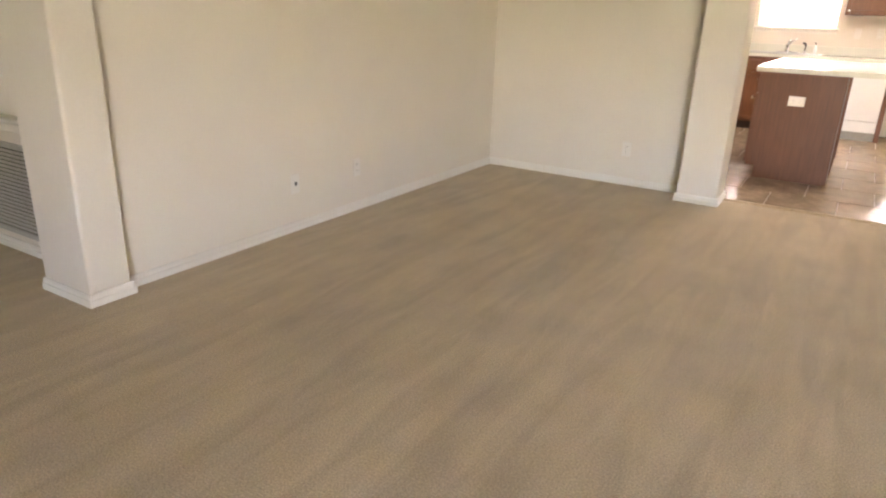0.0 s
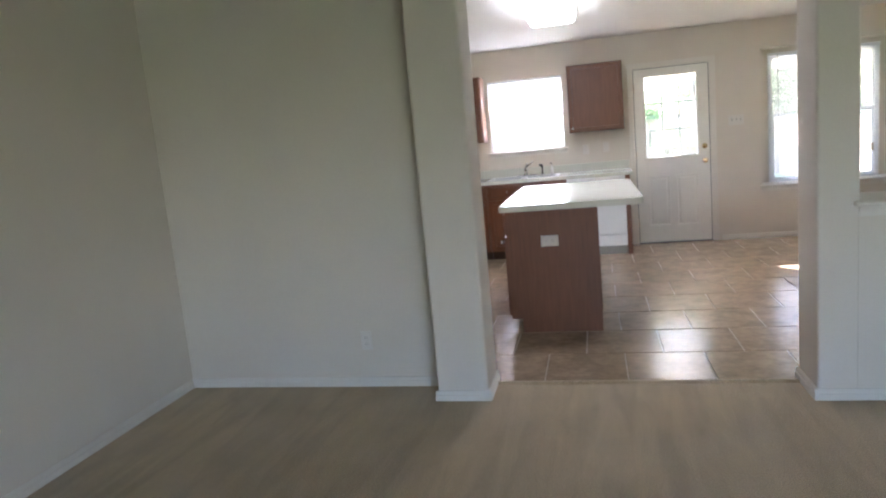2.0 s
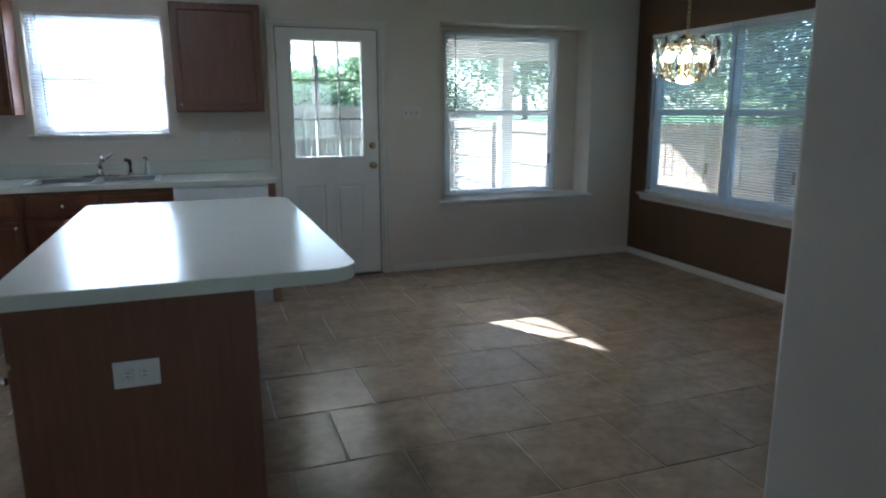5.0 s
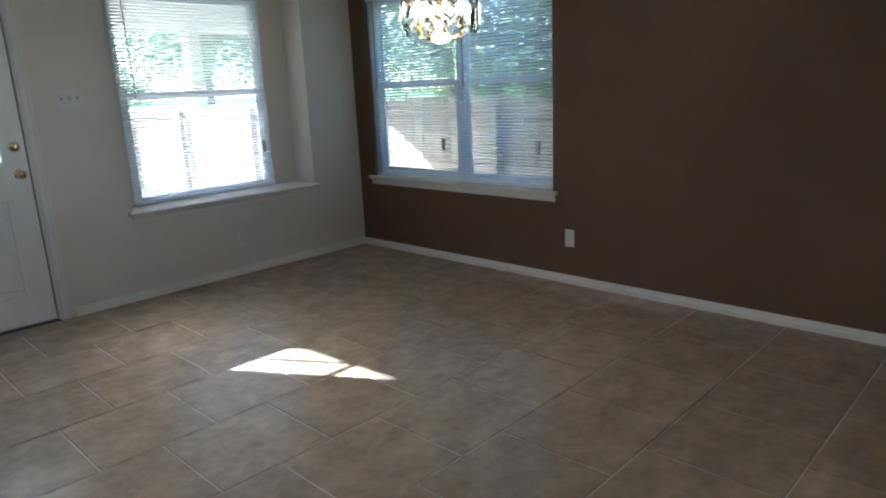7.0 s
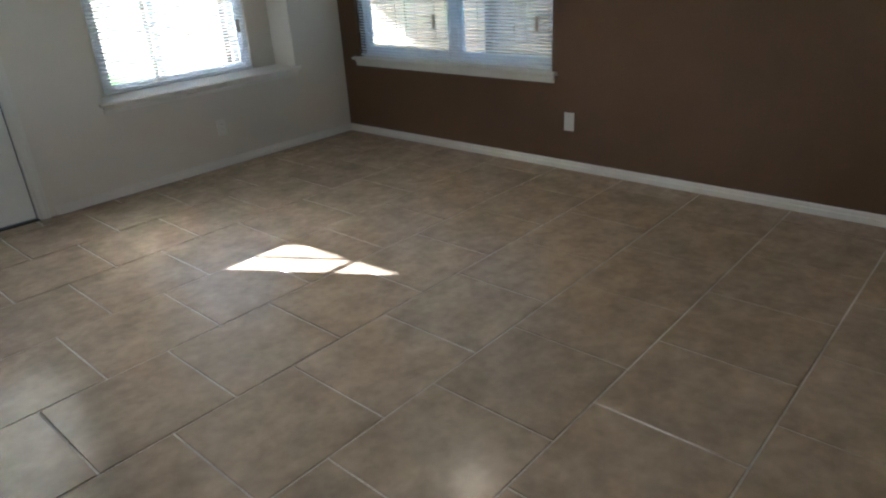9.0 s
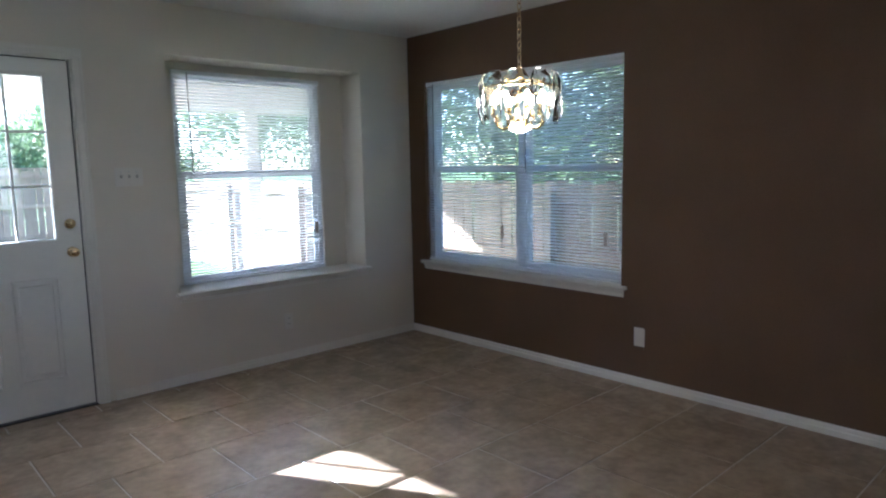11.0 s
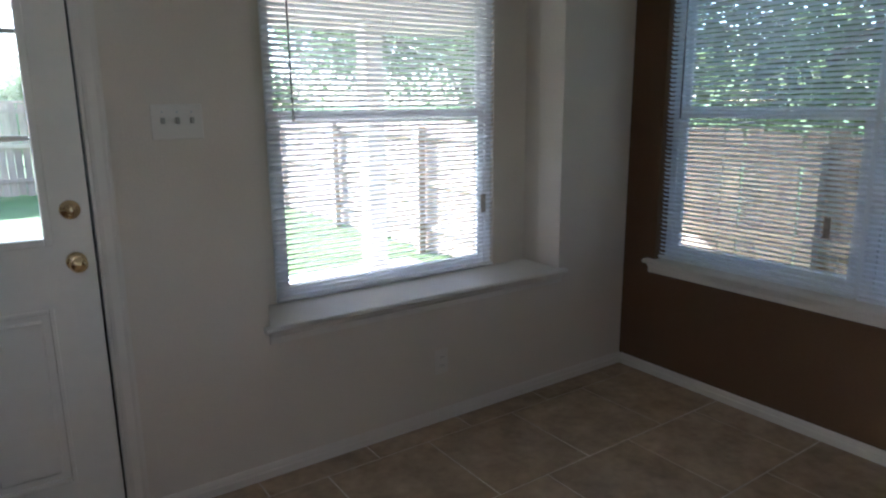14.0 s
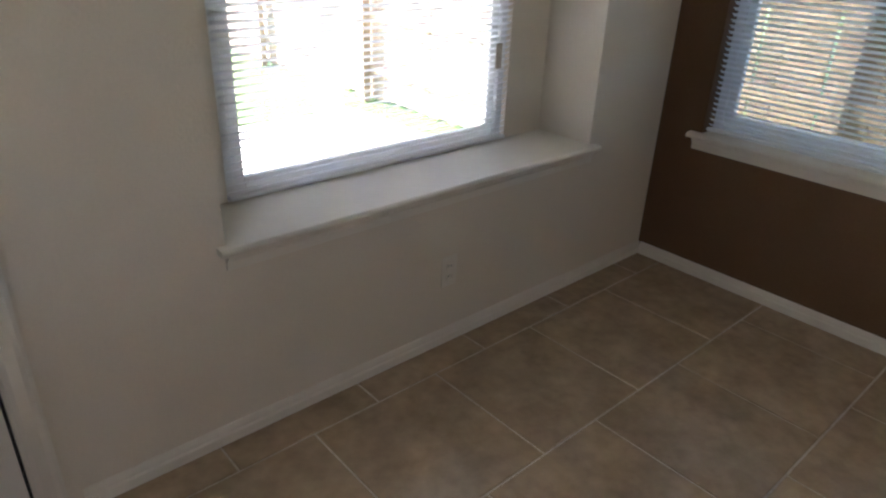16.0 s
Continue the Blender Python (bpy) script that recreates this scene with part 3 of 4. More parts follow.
plate("switch_plate", "white switch plate on the kitchen wall above the counter", "switch", -0.47, Y_BACK, 1.18, "-y", 0.07, 0.115, "blank")
plate("outlet", "white outlet on the kitchen wall above the counter", "outlet", -0.235, Y_BACK, 1.19, "-y", 0.07, 0.115, "outlet")

# ---- hall vent ----
vent = thing("return_vent", -3.9, 1.575, 0.08, "grey louvred return-air grille in the hall wall", "vent")
part("frame", frame_box(bm_new(), "x", 1.57, 0.012, -4.25, 0.09, -3.50, 0.58, 0.03), M_VENT, vent)
# Near-black sheet on the wall paints the darkness behind the louvres.
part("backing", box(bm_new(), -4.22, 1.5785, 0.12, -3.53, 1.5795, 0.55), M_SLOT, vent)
for k in range(20):
    z = 0.13 + k * 0.021
    part("louvre", prism(bm_new(), [(1.578, z + 0.012), (1.571, z), (1.5695, z + 0.002), (1.5765, z + 0.014)], "x", -4.22, -3.53), M_VENT, vent)


# ---- kitchen cabinets ----
def knob(parent, x, y, z, way):
    b = bm_new()
    d = Vector(way)
    c = Vector((x, y, z))
    cyl(b, c, c + d * 0.016, 0.005, segs=8)
    ball(b, c + d * 0.022, 0.014, u=12, v=8)
    part("knob", b, M_CHROME, parent, "small round nickel knob", True)


def cab_door(parent, axis, p, s, a0, z0, a1, z1, name="door", knob_at=None):
    """A framed flat-panel cabinet front; p: the cabinet's face, s: the way it looks along the other axis."""
    w = 0.052 if z1 - z0 > 0.2 else 0.022
    b = bm_new()
    bar(b, axis, p + s * 0.001, s * 0.019, a0, z0, a1, z1, 0)
    b.normal_update()
    front = [f for f in b.faces if (f.normal.y if axis == "x" else f.normal.x) * s > 0.9]
    bmesh.ops.inset_region(b, faces=front, thickness=0.004, depth=0.003)
    bmesh.ops.inset_region(b, faces=front, thickness=w, depth=0.0)
    bmesh.ops.inset_region(b, faces=front, thickness=0.006, depth=-0.009)
    d = part(name, b, M_OAK, parent)
    if knob_at:
        u, v = knob_at
        if axis == "x":
            knob(d, u, p + s * 0.02, v, (0, s, 0))
        else:
            knob(d, p + s * 0.02, u, v, (s, 0, 0))
    return d


def base_cab(x0, x1, y0, y1, face, fronts, label):
    """A base unit with recessed plinth; face: '-y', '+x' or '-x'; fronts: (a0, a1, drawer)."""
    t = thing("base_cabinet", (x0 + x1) / 2, (y0 + y1) / 2, 0, label, "cabinet", "base cabinets")
    part("body", box(bm_new(), x0, y0, 0.10, x1, y1, 0.885), M_OAK, t)
    k = {"-y": (x0 + 0.002, y0 + 0.07, x1 - 0.002, y1), "+x": (x0, y0 + 0.002, x1 - 0.07, y1 - 0.002), "-x": (x0 + 0.07, y0 + 0.002, x1, y1 - 0.002)}[face]
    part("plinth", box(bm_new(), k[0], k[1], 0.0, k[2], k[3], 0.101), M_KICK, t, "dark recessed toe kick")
    axis, p, s = {"-y": ("x", y0, -1), "+x": ("y", x1, 1), "-x": ("y", x0, -1)}[face]
    for a0, a1, right in fronts:
        cab_door(t, axis, p, s, a0, 0.72, a1, 0.865, "drawer", ((a0 + a1) / 2, 0.79))
        cab_door(t, axis, p, s, a0, 0.125, a1, 0.70, "door", ((a1 - 0.03) if right else (a0 + 0.03), 0.66))
    return t


def wall_cab(x0, x1, y0, y1, z0, z1, face, fronts, label):
    t = thing("wall_cabinet", (x0 + x1) / 2, (y0 + y1) / 2, z0, label, "cabinet", "wall cabinets")
    part("body", box(bm_new(), x0, y0, z0, x1, y1, z1), M_OAK, t)
    axis, p, s = ("x", y0, -1) if face == "-y" else ("y", x1, 1)
    for a0, a1, right in fronts:
        cab_door(t, axis, p, s, a0, z0 + 0.012, a1, z1 - 0.012, "door", ((a1 - 0.03) if right else (a0 + 0.03), z0 + 0.05))
    return t


FY = 9.095                      # face of the base units on the back wall
FX = -2.11                      # face of those on the side wall
base_cab(-1.60, -0.70, FY, Y_BACK - 0.002, "-y", ((-1.585, -1.155, True), (-1.145, -0.715, False)), "reddish oak sink base cabinet under the counter")
base_cab(-2.11, -1.602, FY, Y_BACK - 0.002, "-y", ((-2.07, -1.615, True),), "reddish oak corner base cabinet with one drawer")
base_cab(X_KIT + 0.002, FX, 8.48, Y_BACK - 0.002, "+x", ((8.50, 8.95, False),), "reddish oak base cabinet beside the range")
base_cab(X_KIT + 0.002, FX, 6.75, 7.70, "+x", ((6.77, 7.22, True), (7.23, 7.68, False)), "reddish oak base cabinet on the far side of the range")
part("end_panel", box(bm_new(), -0.062, FY - 0.002, 0.0, -0.012, Y_BACK - 0.002, 0.884), M_OAK, thing("cabinet_end_panel", -0.037, 9.4, 0, "reddish oak end panel beside the dishwasher", "cabinet"))
wall_cab(-0.64, -0.03, 9.40, Y_BACK - 0.002, 1.385, 2.14, "-y", ((-0.63, -0.04, False),), "reddish oak single-door wall cabinet beside the door")
wall_cab(-2.43, -1.64, 9.40, Y_BACK - 0.002, 1.37, 2.13, "-y", ((-2.38, -1.985, True), (-1.975, -1.65, False)), "reddish oak double-door wall cabinet beside the window")
wall_cab(X_KIT + 0.002, -2.432, 8.48, Y_BACK - 0.002, 1.37, 2.13, "+x", ((8.50, 8.93, False), (8.94, 9.37, True)), "reddish oak corner wall cabinet")
wall_cab(X_KIT + 0.002, -2.432, 7.71, 8.478, 1.74, 2.13, "+x", ((7.72, 8.09, True), (8.10, 8.47, False)), "short reddish oak wall cabinet above the range hood")
wall_cab(X_KIT + 0.002, -2.432, 6.75, 7.708, 1.37, 2.13, "+x", ((6.77, 7.22, True), (7.23, 7.69, False)), "reddish oak wall cabinet on the side wall")

# counters
SX0, SX1, SY0, SY1 = -1.58, -0.80, 9.16, 9.58
ct = thing("kitchen_counter", -1.3, 9.4, 0.885, "white laminate counter with low backsplash along two walls", "countertop")
bm = bm_new()
for x0, y0, x1, y1 in ((X_KIT + 0.002, 9.065, SX0, Y_BACK - 0.001), (SX1, 9.065, 0.02, Y_BACK - 0.001), (SX0, 9.065, SX1, SY0), (SX0, SY1, SX1, Y_BACK - 0.001), (X_KIT + 0.002, 8.475, -2.085, 9.065)):
    box(bm, x0, y0, 0.8855, x1, y1, 0.922)
part("top", bm, M_COUNTER, ct)
bm = bm_new()
box(bm, X_KIT + 0.022, Y_BACK - 0.02, 0.9225, 0.02, Y_BACK - 0.001, 1.02, 0.004)
part("backsplash", bm, M_COUNTER, ct)
part("backsplash", box(bm_new(), X_KIT + 0.001, 8.475, 0.9225, X_KIT + 0.02, Y_BACK - 0.022, 1.02, 0.004), M_COUNTER, ct)
ct2 = thing("kitchen_counter", -2.3, 7.2, 0.885, "white laminate counter beside the range", "countertop")
part("top", box(bm_new(), X_KIT + 0.002, 6.75, 0.8855, -2.085, 7.70, 0.922, 0.004), M_COUNTER, ct2)

# sink
sk = thing("sink", -1.19, 9.37, 0.92, "stainless steel double-bowl drop-in sink", "sink")
bm = bm_new()
for x0, y0, x1, y1 in ((SX0 - 0.02, SY0 - 0.02, SX1 + 0.02, SY0 + 0.015), (SX0 - 0.02, SY1 - 0.06, SX1 + 0.02, SY1 + 0.02), (SX0 - 0.02, SY0 + 0.015, SX0 + 0.02, SY1 - 0.06), (SX1 - 0.02, SY0 + 0.015, SX1 + 0.02, SY1 - 0.06), (-1.21, SY0 + 0.015, -1.17, SY1 - 0.06)):
    box(bm, x0, y0, 0.9225, x1, y1, 0.929, 0.002)
part("rim", bm, M_STEEL, sk)
for x0, x1 in ((SX0 + 0.02, -1.21), (-1.17, SX1 - 0.02)):
    b = bm_new()
    y0, y1 = SY0 + 0.015, SY1 - 0.06
    box(b, x0, y0, 0.76, x1, y1, 0.764)
    for q in ((x0, y0, x0 + 0.003, y1), (x1 - 0.003, y0, x1, y1), (x0, y0, x1, y0 + 0.003), (x0, y1 - 0.003, x1, y1)):
        box(b, q[0], q[1], 0.764, q[2], q[3], 0.922)
    part("bowl", b, M_STEEL, sk)
    part("drain", cyl(bm_new(), ((x0 + x1) / 2, (y0 + y1) / 2, 0.764), ((x0 + x1) / 2, (y0 + y1) / 2, 0.768), 0.04), M_CHROME, sk)
fc = thing("faucet", -1.19, 9.55, 0.929, "chrome single-lever kitchen faucet", "faucet")
part("base", box(bm_new(), -1.30, 9.53, 0.9295, -1.06, 9.575, 0.945, 0.006, 2), M_CHROME, fc)
part("body", lathe(bm_new(), [(0.026, 0), (0.024, 0.02), (0.02, 0.06), (0.017, 0.075), (0.006, 0.082)], (-1.19, 9.552, 0.944)), M_CHROME, fc, smooth=True)
part("spout", tube(bm_new(), [(-1.19, 9.55, 0.985), (-1.18, 9.50, 1.03), (-1.165, 9.44, 1.065), (-1.15, 9.38, 1.08), (-1.145, 9.36, 1.065)], 0.012, 10), M_CHROME, fc, smooth=True)
part("lever", tube(bm_new(), [(-1.19, 9.555, 1.02), (-1.13, 9.54, 1.07), (-1.09, 9.53, 1.10)], 0.008), M_CHROME, fc, smooth=True)
sp = thing("sprayer", -0.99, 9.555, 0.929, "black side sprayer in the sink rim", "sprayer")
part("holder", lathe(bm_new(), [(0.022, 0), (0.018, 0.02), (0.014, 0.03)], (-0.99, 9.555, 0.929)), M_CHROME, sp, smooth=True)
part("handle", tube(bm_new(), [(-0.99, 9.555, 0.955), (-0.99, 9.555, 1.02), (-0.995, 9.54, 1.045), (-1.02, 9.525, 1.05)], 0.014), M_BLACK, sp, smooth=True)
sd = thing("soap_dispenser", -0.88, 9.56, 0.929, "clear soap dispenser with dark cap beside the sink", "dispenser")
part("bottle", lathe(bm_new(), [(0.018, 0), (0.018, 0.07), (0.010, 0.08), (0.008, 0.11)], (-0.88, 9.61, 0.923)), M_ENAMEL, sd, smooth=True)
part("pump", tube(bm_new(), [(-0.88, 9.61, 1.03), (-0.88, 9.61, 1.055), (-0.90, 9.595, 1.055)], 0.006), M_BLACK, sd)

# dishwasher
dw = thing("dishwasher", -0.38, 9.4, 0, "white built-in dishwasher beside the sink cabinet", "dishwasher")
part("body", box(bm_new(), -0.697, FY + 0.01, 0.10, -0.065, Y_BACK - 0.01, 0.884), M_ENAMEL, dw)
part("door", box(bm_new(), -0.695, FY - 0.022, 0.24, -0.067, FY + 0.008, 0.74, 0.006, 2), M_ENAMEL, dw)
part("control_panel", box(bm_new(), -0.695, FY - 0.026, 0.75, -0.067, FY + 0.008, 0.872, 0.006, 2), M_ENAMEL, dw)
# Flat dark strip on the panel, painted as the shade of a handle recess.
part("handle_recess", box(bm_new(), -0.60, FY - 0.0275, 0.755, -0.16, FY - 0.0255, 0.772), M_SLOT, dw)
part("lower_panel", box(bm_new(), -0.695, FY - 0.012, 0.10, -0.067, FY + 0.008, 0.225, 0.004), M_ENAMEL, dw)
part("toe_plate", box(bm_new(), -0.695, FY + 0.05, 0.0, -0.067, FY + 0.07, 0.10), M_VENT, dw)

# range and hood
rg = thing("range", -2.33, 8.09, 0, "white freestanding electric coil range", "stove")
RY0, RY1, RX = 7.705, 8.47, -2.085
part("body", box(bm_new(), X_KIT + 0.01, RY0, 0.04, RX - 0.02, RY1, 0.895, 0.004), M_ENAMEL, rg)
part("cooktop", box(bm_new(), X_KIT + 0.01, RY0 - 0.002, 0.896, RX + 0.012, RY1 + 0.002, 0.925, 0.008, 2), M_ENAMEL, rg)
od = part("oven_door", box(bm_new(), RX - 0.018, RY0 + 0.006, 0.30, RX + 0.012, RY1 - 0.006, 0.855, 0.008, 2), M_ENAMEL, rg)
part("oven_window", box(bm_new(), RX + 0.0125, 7.90, 0.50, RX + 0.015, 8.28, 0.70), M_OVEN, od, "dark glass oven window")
part("handle", tube(bm_new(), [(RX + 0.012, 7.76, 0.80), (RX + 0.045, 7.78, 0.80), (RX + 0.045, 8.40, 0.80), (RX + 0.012, 8.42, 0.80)], 0.012), M_ENAMEL, od, smooth=True)
dr = part("storage_drawer", box(bm_new(), RX - 0.018, RY0 + 0.006, 0.06, RX + 0.010, RY1 - 0.006, 0.285, 0.008, 2), M_ENAMEL, rg)
part("drawer_lip", box(bm_new(), RX + 0.009, 7.80, 0.245, RX + 0.022, 8.37, 0.262, 0.004), M_ENAMEL, dr)
for fx, fy in ((-2.68, 7.75), (-2.68, 8.42), (-2.16, 7.75), (-2.16, 8.42)):
    part("foot", cyl(bm_new(), (fx, fy, 0.0), (fx, fy, 0.045), 0.018, segs=10), M_BLACK, rg)
for bx, by, br in ((-2.26, 7.90, 0.095), (-2.26, 8.28, 0.075), (-2.51, 7.90, 0.075), (-2.51, 8.28, 0.095)):
    bn = part("drip_pan", lathe(bm_new(), [(br + 0.012, 0.0), (br + 0.014, 0.004), (br, 0.005), (br * 0.5, 0.002)], (bx, by, 0.925), 24), M_CHROME, rg)
    part("coil", tube(bm_new(), [(bx + (0.02 + (br - 0.02) * k / 60) * math.cos(k * 0.42), by + (0.02 + (br - 0.02) * k / 60) * math.sin(k * 0.42), 0.936) for k in range(61)], 0.005, 6), M_COIL, bn)
bg = part("backguard", box(bm_new(), X_KIT + 0.01, RY0, 0.9255, X_KIT + 0.08, RY1, 1.12, 0.01, 2), M_ENAMEL, rg)
for k in range(5):
    y = 7.80 + k * 0.145
    part("dial", cyl(bm_new(), (X_KIT + 0.08, y, 1.03), (X_KIT + 0.10, y, 1.03), 0.022, 0.018), M_BLACK, bg)
hd = thing("microwave", -2.45, 8.09, 1.33, "white over-the-range microwave hung below the short cabinet", "microwave")
part("body", box(bm_new(), X_KIT + 0.005, RY0 + 0.01, 1.33, -2.27, RY1, 1.738, 0.006, 2), M_ENAMEL, hd)
part("door", box(bm_new(), -2.269, RY0 + 0.015, 1.34, -2.245, 8.27, 1.70, 0.006, 2), M_ENAMEL, hd)
part("window", box(bm_new(), -2.2445, 7.80, 1.42, -2.242, 8.18, 1.64), M_OVEN, hd, "dark glass microwave window")
part("control_panel", box(bm_new(), -2.269, 8.275, 1.34, -2.245, RY1 - 0.004, 1.70, 0.005, 2), M_ENAMEL, hd)
part("display", box(bm_new(), -2.2445, 8.39, 1.63, -2.242, 8.42, 1.66), M_SLOT, hd)
part("vent_grille", box(bm_new(), -2.269, RY0 + 0.015, 1.705, -2.25, RY1 - 0.004, 1.735, 0.004), M_ENAMEL, hd)

# ---- island ----
IX0, IX1, IY0, IY1 = -1.025, -0.388, 6.165, 7.72
isl = thing("kitchen_island", -0.71, 6.95, 0, "reddish oak kitchen island cabinet with outlet on its end", "kitchen island")
part("end_panel", prism(bm_new(), [(IX0, 0.105), (IX0 + 0.075, 0.105), (IX0 + 0.075, 0.0), (IX1, 0.0), (IX1, 0.884), (IX0, 0.884)], "y", IY0, IY0 + 0.018), M_OAK, isl)
part("body", box(bm_new(), IX0 + 0.002, IY0 + 0.018, 0.105, IX1 - 0.012, IY1, 0.884), M_OAK, isl)
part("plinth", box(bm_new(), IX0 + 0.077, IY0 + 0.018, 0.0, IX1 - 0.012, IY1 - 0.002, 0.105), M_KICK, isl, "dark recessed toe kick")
for k in range(3):
    y0 = IY0 + 0.04 + k * 0.505
    cab_door(isl, "y", IX0 + 0.002, -1, y0, 0.72, y0 + 0.49, 0.865, "drawer", (y0 + 0.245, 0.79))
    cab_door(isl, "y", IX0 + 0.002, -1, y0, 0.125, y0 + 0.49, 0.70, "door", (y0 + 0.03, 0.66))
    part("back_panel", box(bm_new(), IX1 - 0.012, y0 - 0.01, 0.0, IX1 - 0.004, y0 + 0.48, 0.884, 0.002), M_OAK, isl)
    part("batten", box(bm_new(), IX1 - 0.011, y0 + 0.478, 0.0, IX1 + 0.006, y0 + 0.497, 0.884, 0.003), M_OAK, isl)
plate("outlet", "white horizontal outlet plate on the island end", "outlet", -0.722, IY0, 0.665, "-y", 0.122, 0.078, "flat")


def rounded(x0, y0, x1, y1, r, n=6):
    pts = []
    for cx, cy, a in ((x1 - r, y0 + r, -90), (x1 - r, y1 - r, 0), (x0 + r * 0.25, y1 - r * 0.25, 90), (x0 + r * 0.25, y0 + r * 0.25, 180)):
        rr = r if cx > (x0 + x1) / 2 else r * 0.25
        for k in range(n + 1):
            t = radians(a + 90 * k / n)
            pts.append((cx + rr * math.cos(t), cy + rr * math.sin(t)))
    return pts


it = thing("island_countertop", -0.55, 7.0, 0.885, "white laminate island top with rounded corners and overhang", "countertop")
part("edge_band", prism(bm_new(), rounded(-1.065, 6.13, -0.075, 7.95, 0.10), "z", 0.8855, 0.9235), M_COUNTER, it)
bm = prism(bm_new(), rounded(-1.0655, 6.1295, -0.0745, 7.9505, 0.1005), "z", 0.9237, 0.928)
bmesh.ops.bevel(bm, geom=[e for e in bm.edges if e.verts[0].co.z > 0.9279 and e.verts[1].co.z > 0.9279], offset=0.003, segments=2, affect="EDGES")
part("top", bm, M_COUNTER, it)

# ---- ceiling light ----
cl = thing("ceiling_light", -0.68, 7.15, CEIL - 0.09, "lit fluorescent ceiling light with white diffuser", "ceiling light")
part("frame", box(bm_new(), -0.90, 6.55, CEIL - 0.03, -0.46, 7.78, CEIL - 0.0005, 0.006), M_ENAMEL, cl)
part("diffuser", box(bm_new(), -0.875, 6.575, CEIL - 0.09, -0.485, 7.755, CEIL - 0.031, 0.03, 3), M_PANEL, cl, "glowing white acrylic diffuser")

# ---- chandelier ----
CX, CY, CZ = 2.03, 7.285, 1.53
ch = thing("chandelier", CX, CY, CZ, "brass chandelier with clear glass plates and lit candle bulbs", "chandelier")
part("canopy", lathe(bm_new(), [(0.062, 0), (0.060, 0.012), (0.03, 0.03), (0.02, 0.035)][::1], (CX, CY, CEIL - 0.0355)), M_BRASS, ch, smooth=True)
z, k = CZ + 0.272, 0
while z < CEIL - 0.04:
    b = bm_new()
    a = k % 2 * math.pi / 2
    tube(b, [(CX + 0.009 * math.cos(t) * math.cos(a), CY + 0.009 * math.cos(t) * math.sin(a), z + 0.014 + 0.016 * math.sin(t)) for t in [j * math.tau / 12 for j in range(13)]], 0.002, 5)
    part("chain_link", b, M_BRASS, ch)
    z, k = z + 0.026, k + 1
part("column", lathe(bm_new(), [(0.012, 0.03), (0.028, 0.045), (0.030, 0.07), (0.014, 0.09), (0.011, 0.14), (0.022, 0.17), (0.012, 0.20), (0.012, 0.26), (0.03, 0.262), (0.032, 0.285), (0.014, 0.30), (0.008, 0.33)], (CX, CY, CZ)), M_BRASS, ch, smooth=True)
part("bottom_bowl", lathe(bm_new(), [(0.012, 0.0), (0.035, 0.008), (0.052, 0.02), (0.05, 0.024), (0.03, 0.030)], (CX, CY, CZ)), M_BULB, ch, "glowing frosted glass bottom bowl", True)
part("top_ring", tube(bm_new(), [(CX + 0.165 * math.cos(t), CY + 0.165 * math.sin(t), CZ + 0.225) for t in [j * math.tau / 36 for j in range(37)]], 0.006), M_BRASS, ch)
for j in range(8):
    t = j * math.tau / 8 + 0.2
    c, s = math.cos(t), math.sin(t)
    arm = part("arm", tube(bm_new(), [(CX + r * c, CY + r * s, CZ + h) for r, h in ((0.02, 0.075), (0.04, 0.045), (0.065, 0.025), (0.09, 0.02), (0.112, 0.035), (0.12, 0.06), (0.12, 0.08))], 0.006), M_BRASS, ch)
    px, py = CX + 0.12 * c, CY + 0.12 * s
    part("candle", lathe(bm_new(), [(0.016, 0.0), (0.011, 0.008), (0.009, 0.012), (0.009, 0.06)], (px, py, CZ + 0.082), 12), M_BRASS, arm)
    part("bulb", lathe(bm_new(), [(0.006, 0), (0.011, 0.012), (0.013, 0.024), (0.009, 0.04), (0.003, 0.058)], (px, py, CZ + 0.142), 10), M_BULB, arm, "lit flame-shaped bulb", True)
    part("stay", tube(bm_new(), [(CX + 0.03 * c, CY + 0.03 * s, CZ + 0.27), (CX + 0.09 * c, CY + 0.09 * s, CZ + 0.25), (CX + 0.165 * c, CY + 0.165 * s, CZ + 0.225)], 0.004, 6), M_BRASS, ch)
for j in range(10):
    t = j * math.tau / 10
    q = pose(CX, CY, CZ + 0.03, 0, 0, math.degrees(t))
    w, h = 0.058, 0.265
    out = [(-w, 0.07), (-0.032, 0.012), (0.032, 0.012), (w, 0.07), (w, h - 0.045), (0.032, h), (-0.032, h), (-w, h - 0.045)]
    b = bm_new()
    prism(b, out, "x", -0.0025, 0.0025)
    bmesh.ops.bevel(b, geom=[e for e in b.edges if abs(e.verts[0].co.x - e.verts[1].co.x) < 1e-6], offset=0.002, segments=1, affect="EDGES")
    for v in b.verts:
        bow = 0.028 * (1 - ((v.co.z - 0.135) / 0.135) ** 2)
        v.co = q @ Vector((0.172 + bow + v.co.x, v.co.y, v.co.z))
    g = part("glass_panel", b, M_BEVEL, ch, "bevelled octagonal clear glass panel")

for o in ch.children_recursive:
    if o.name.split(".")[0] not in ("chain_link", "canopy"):
        for v in o.data.vertices:
            v.co = Vector((CX + (v.co.x - CX) * 0.88, CY + (v.co.y - CY) * 0.88, CZ + (v.co.z - CZ) * 0.84))

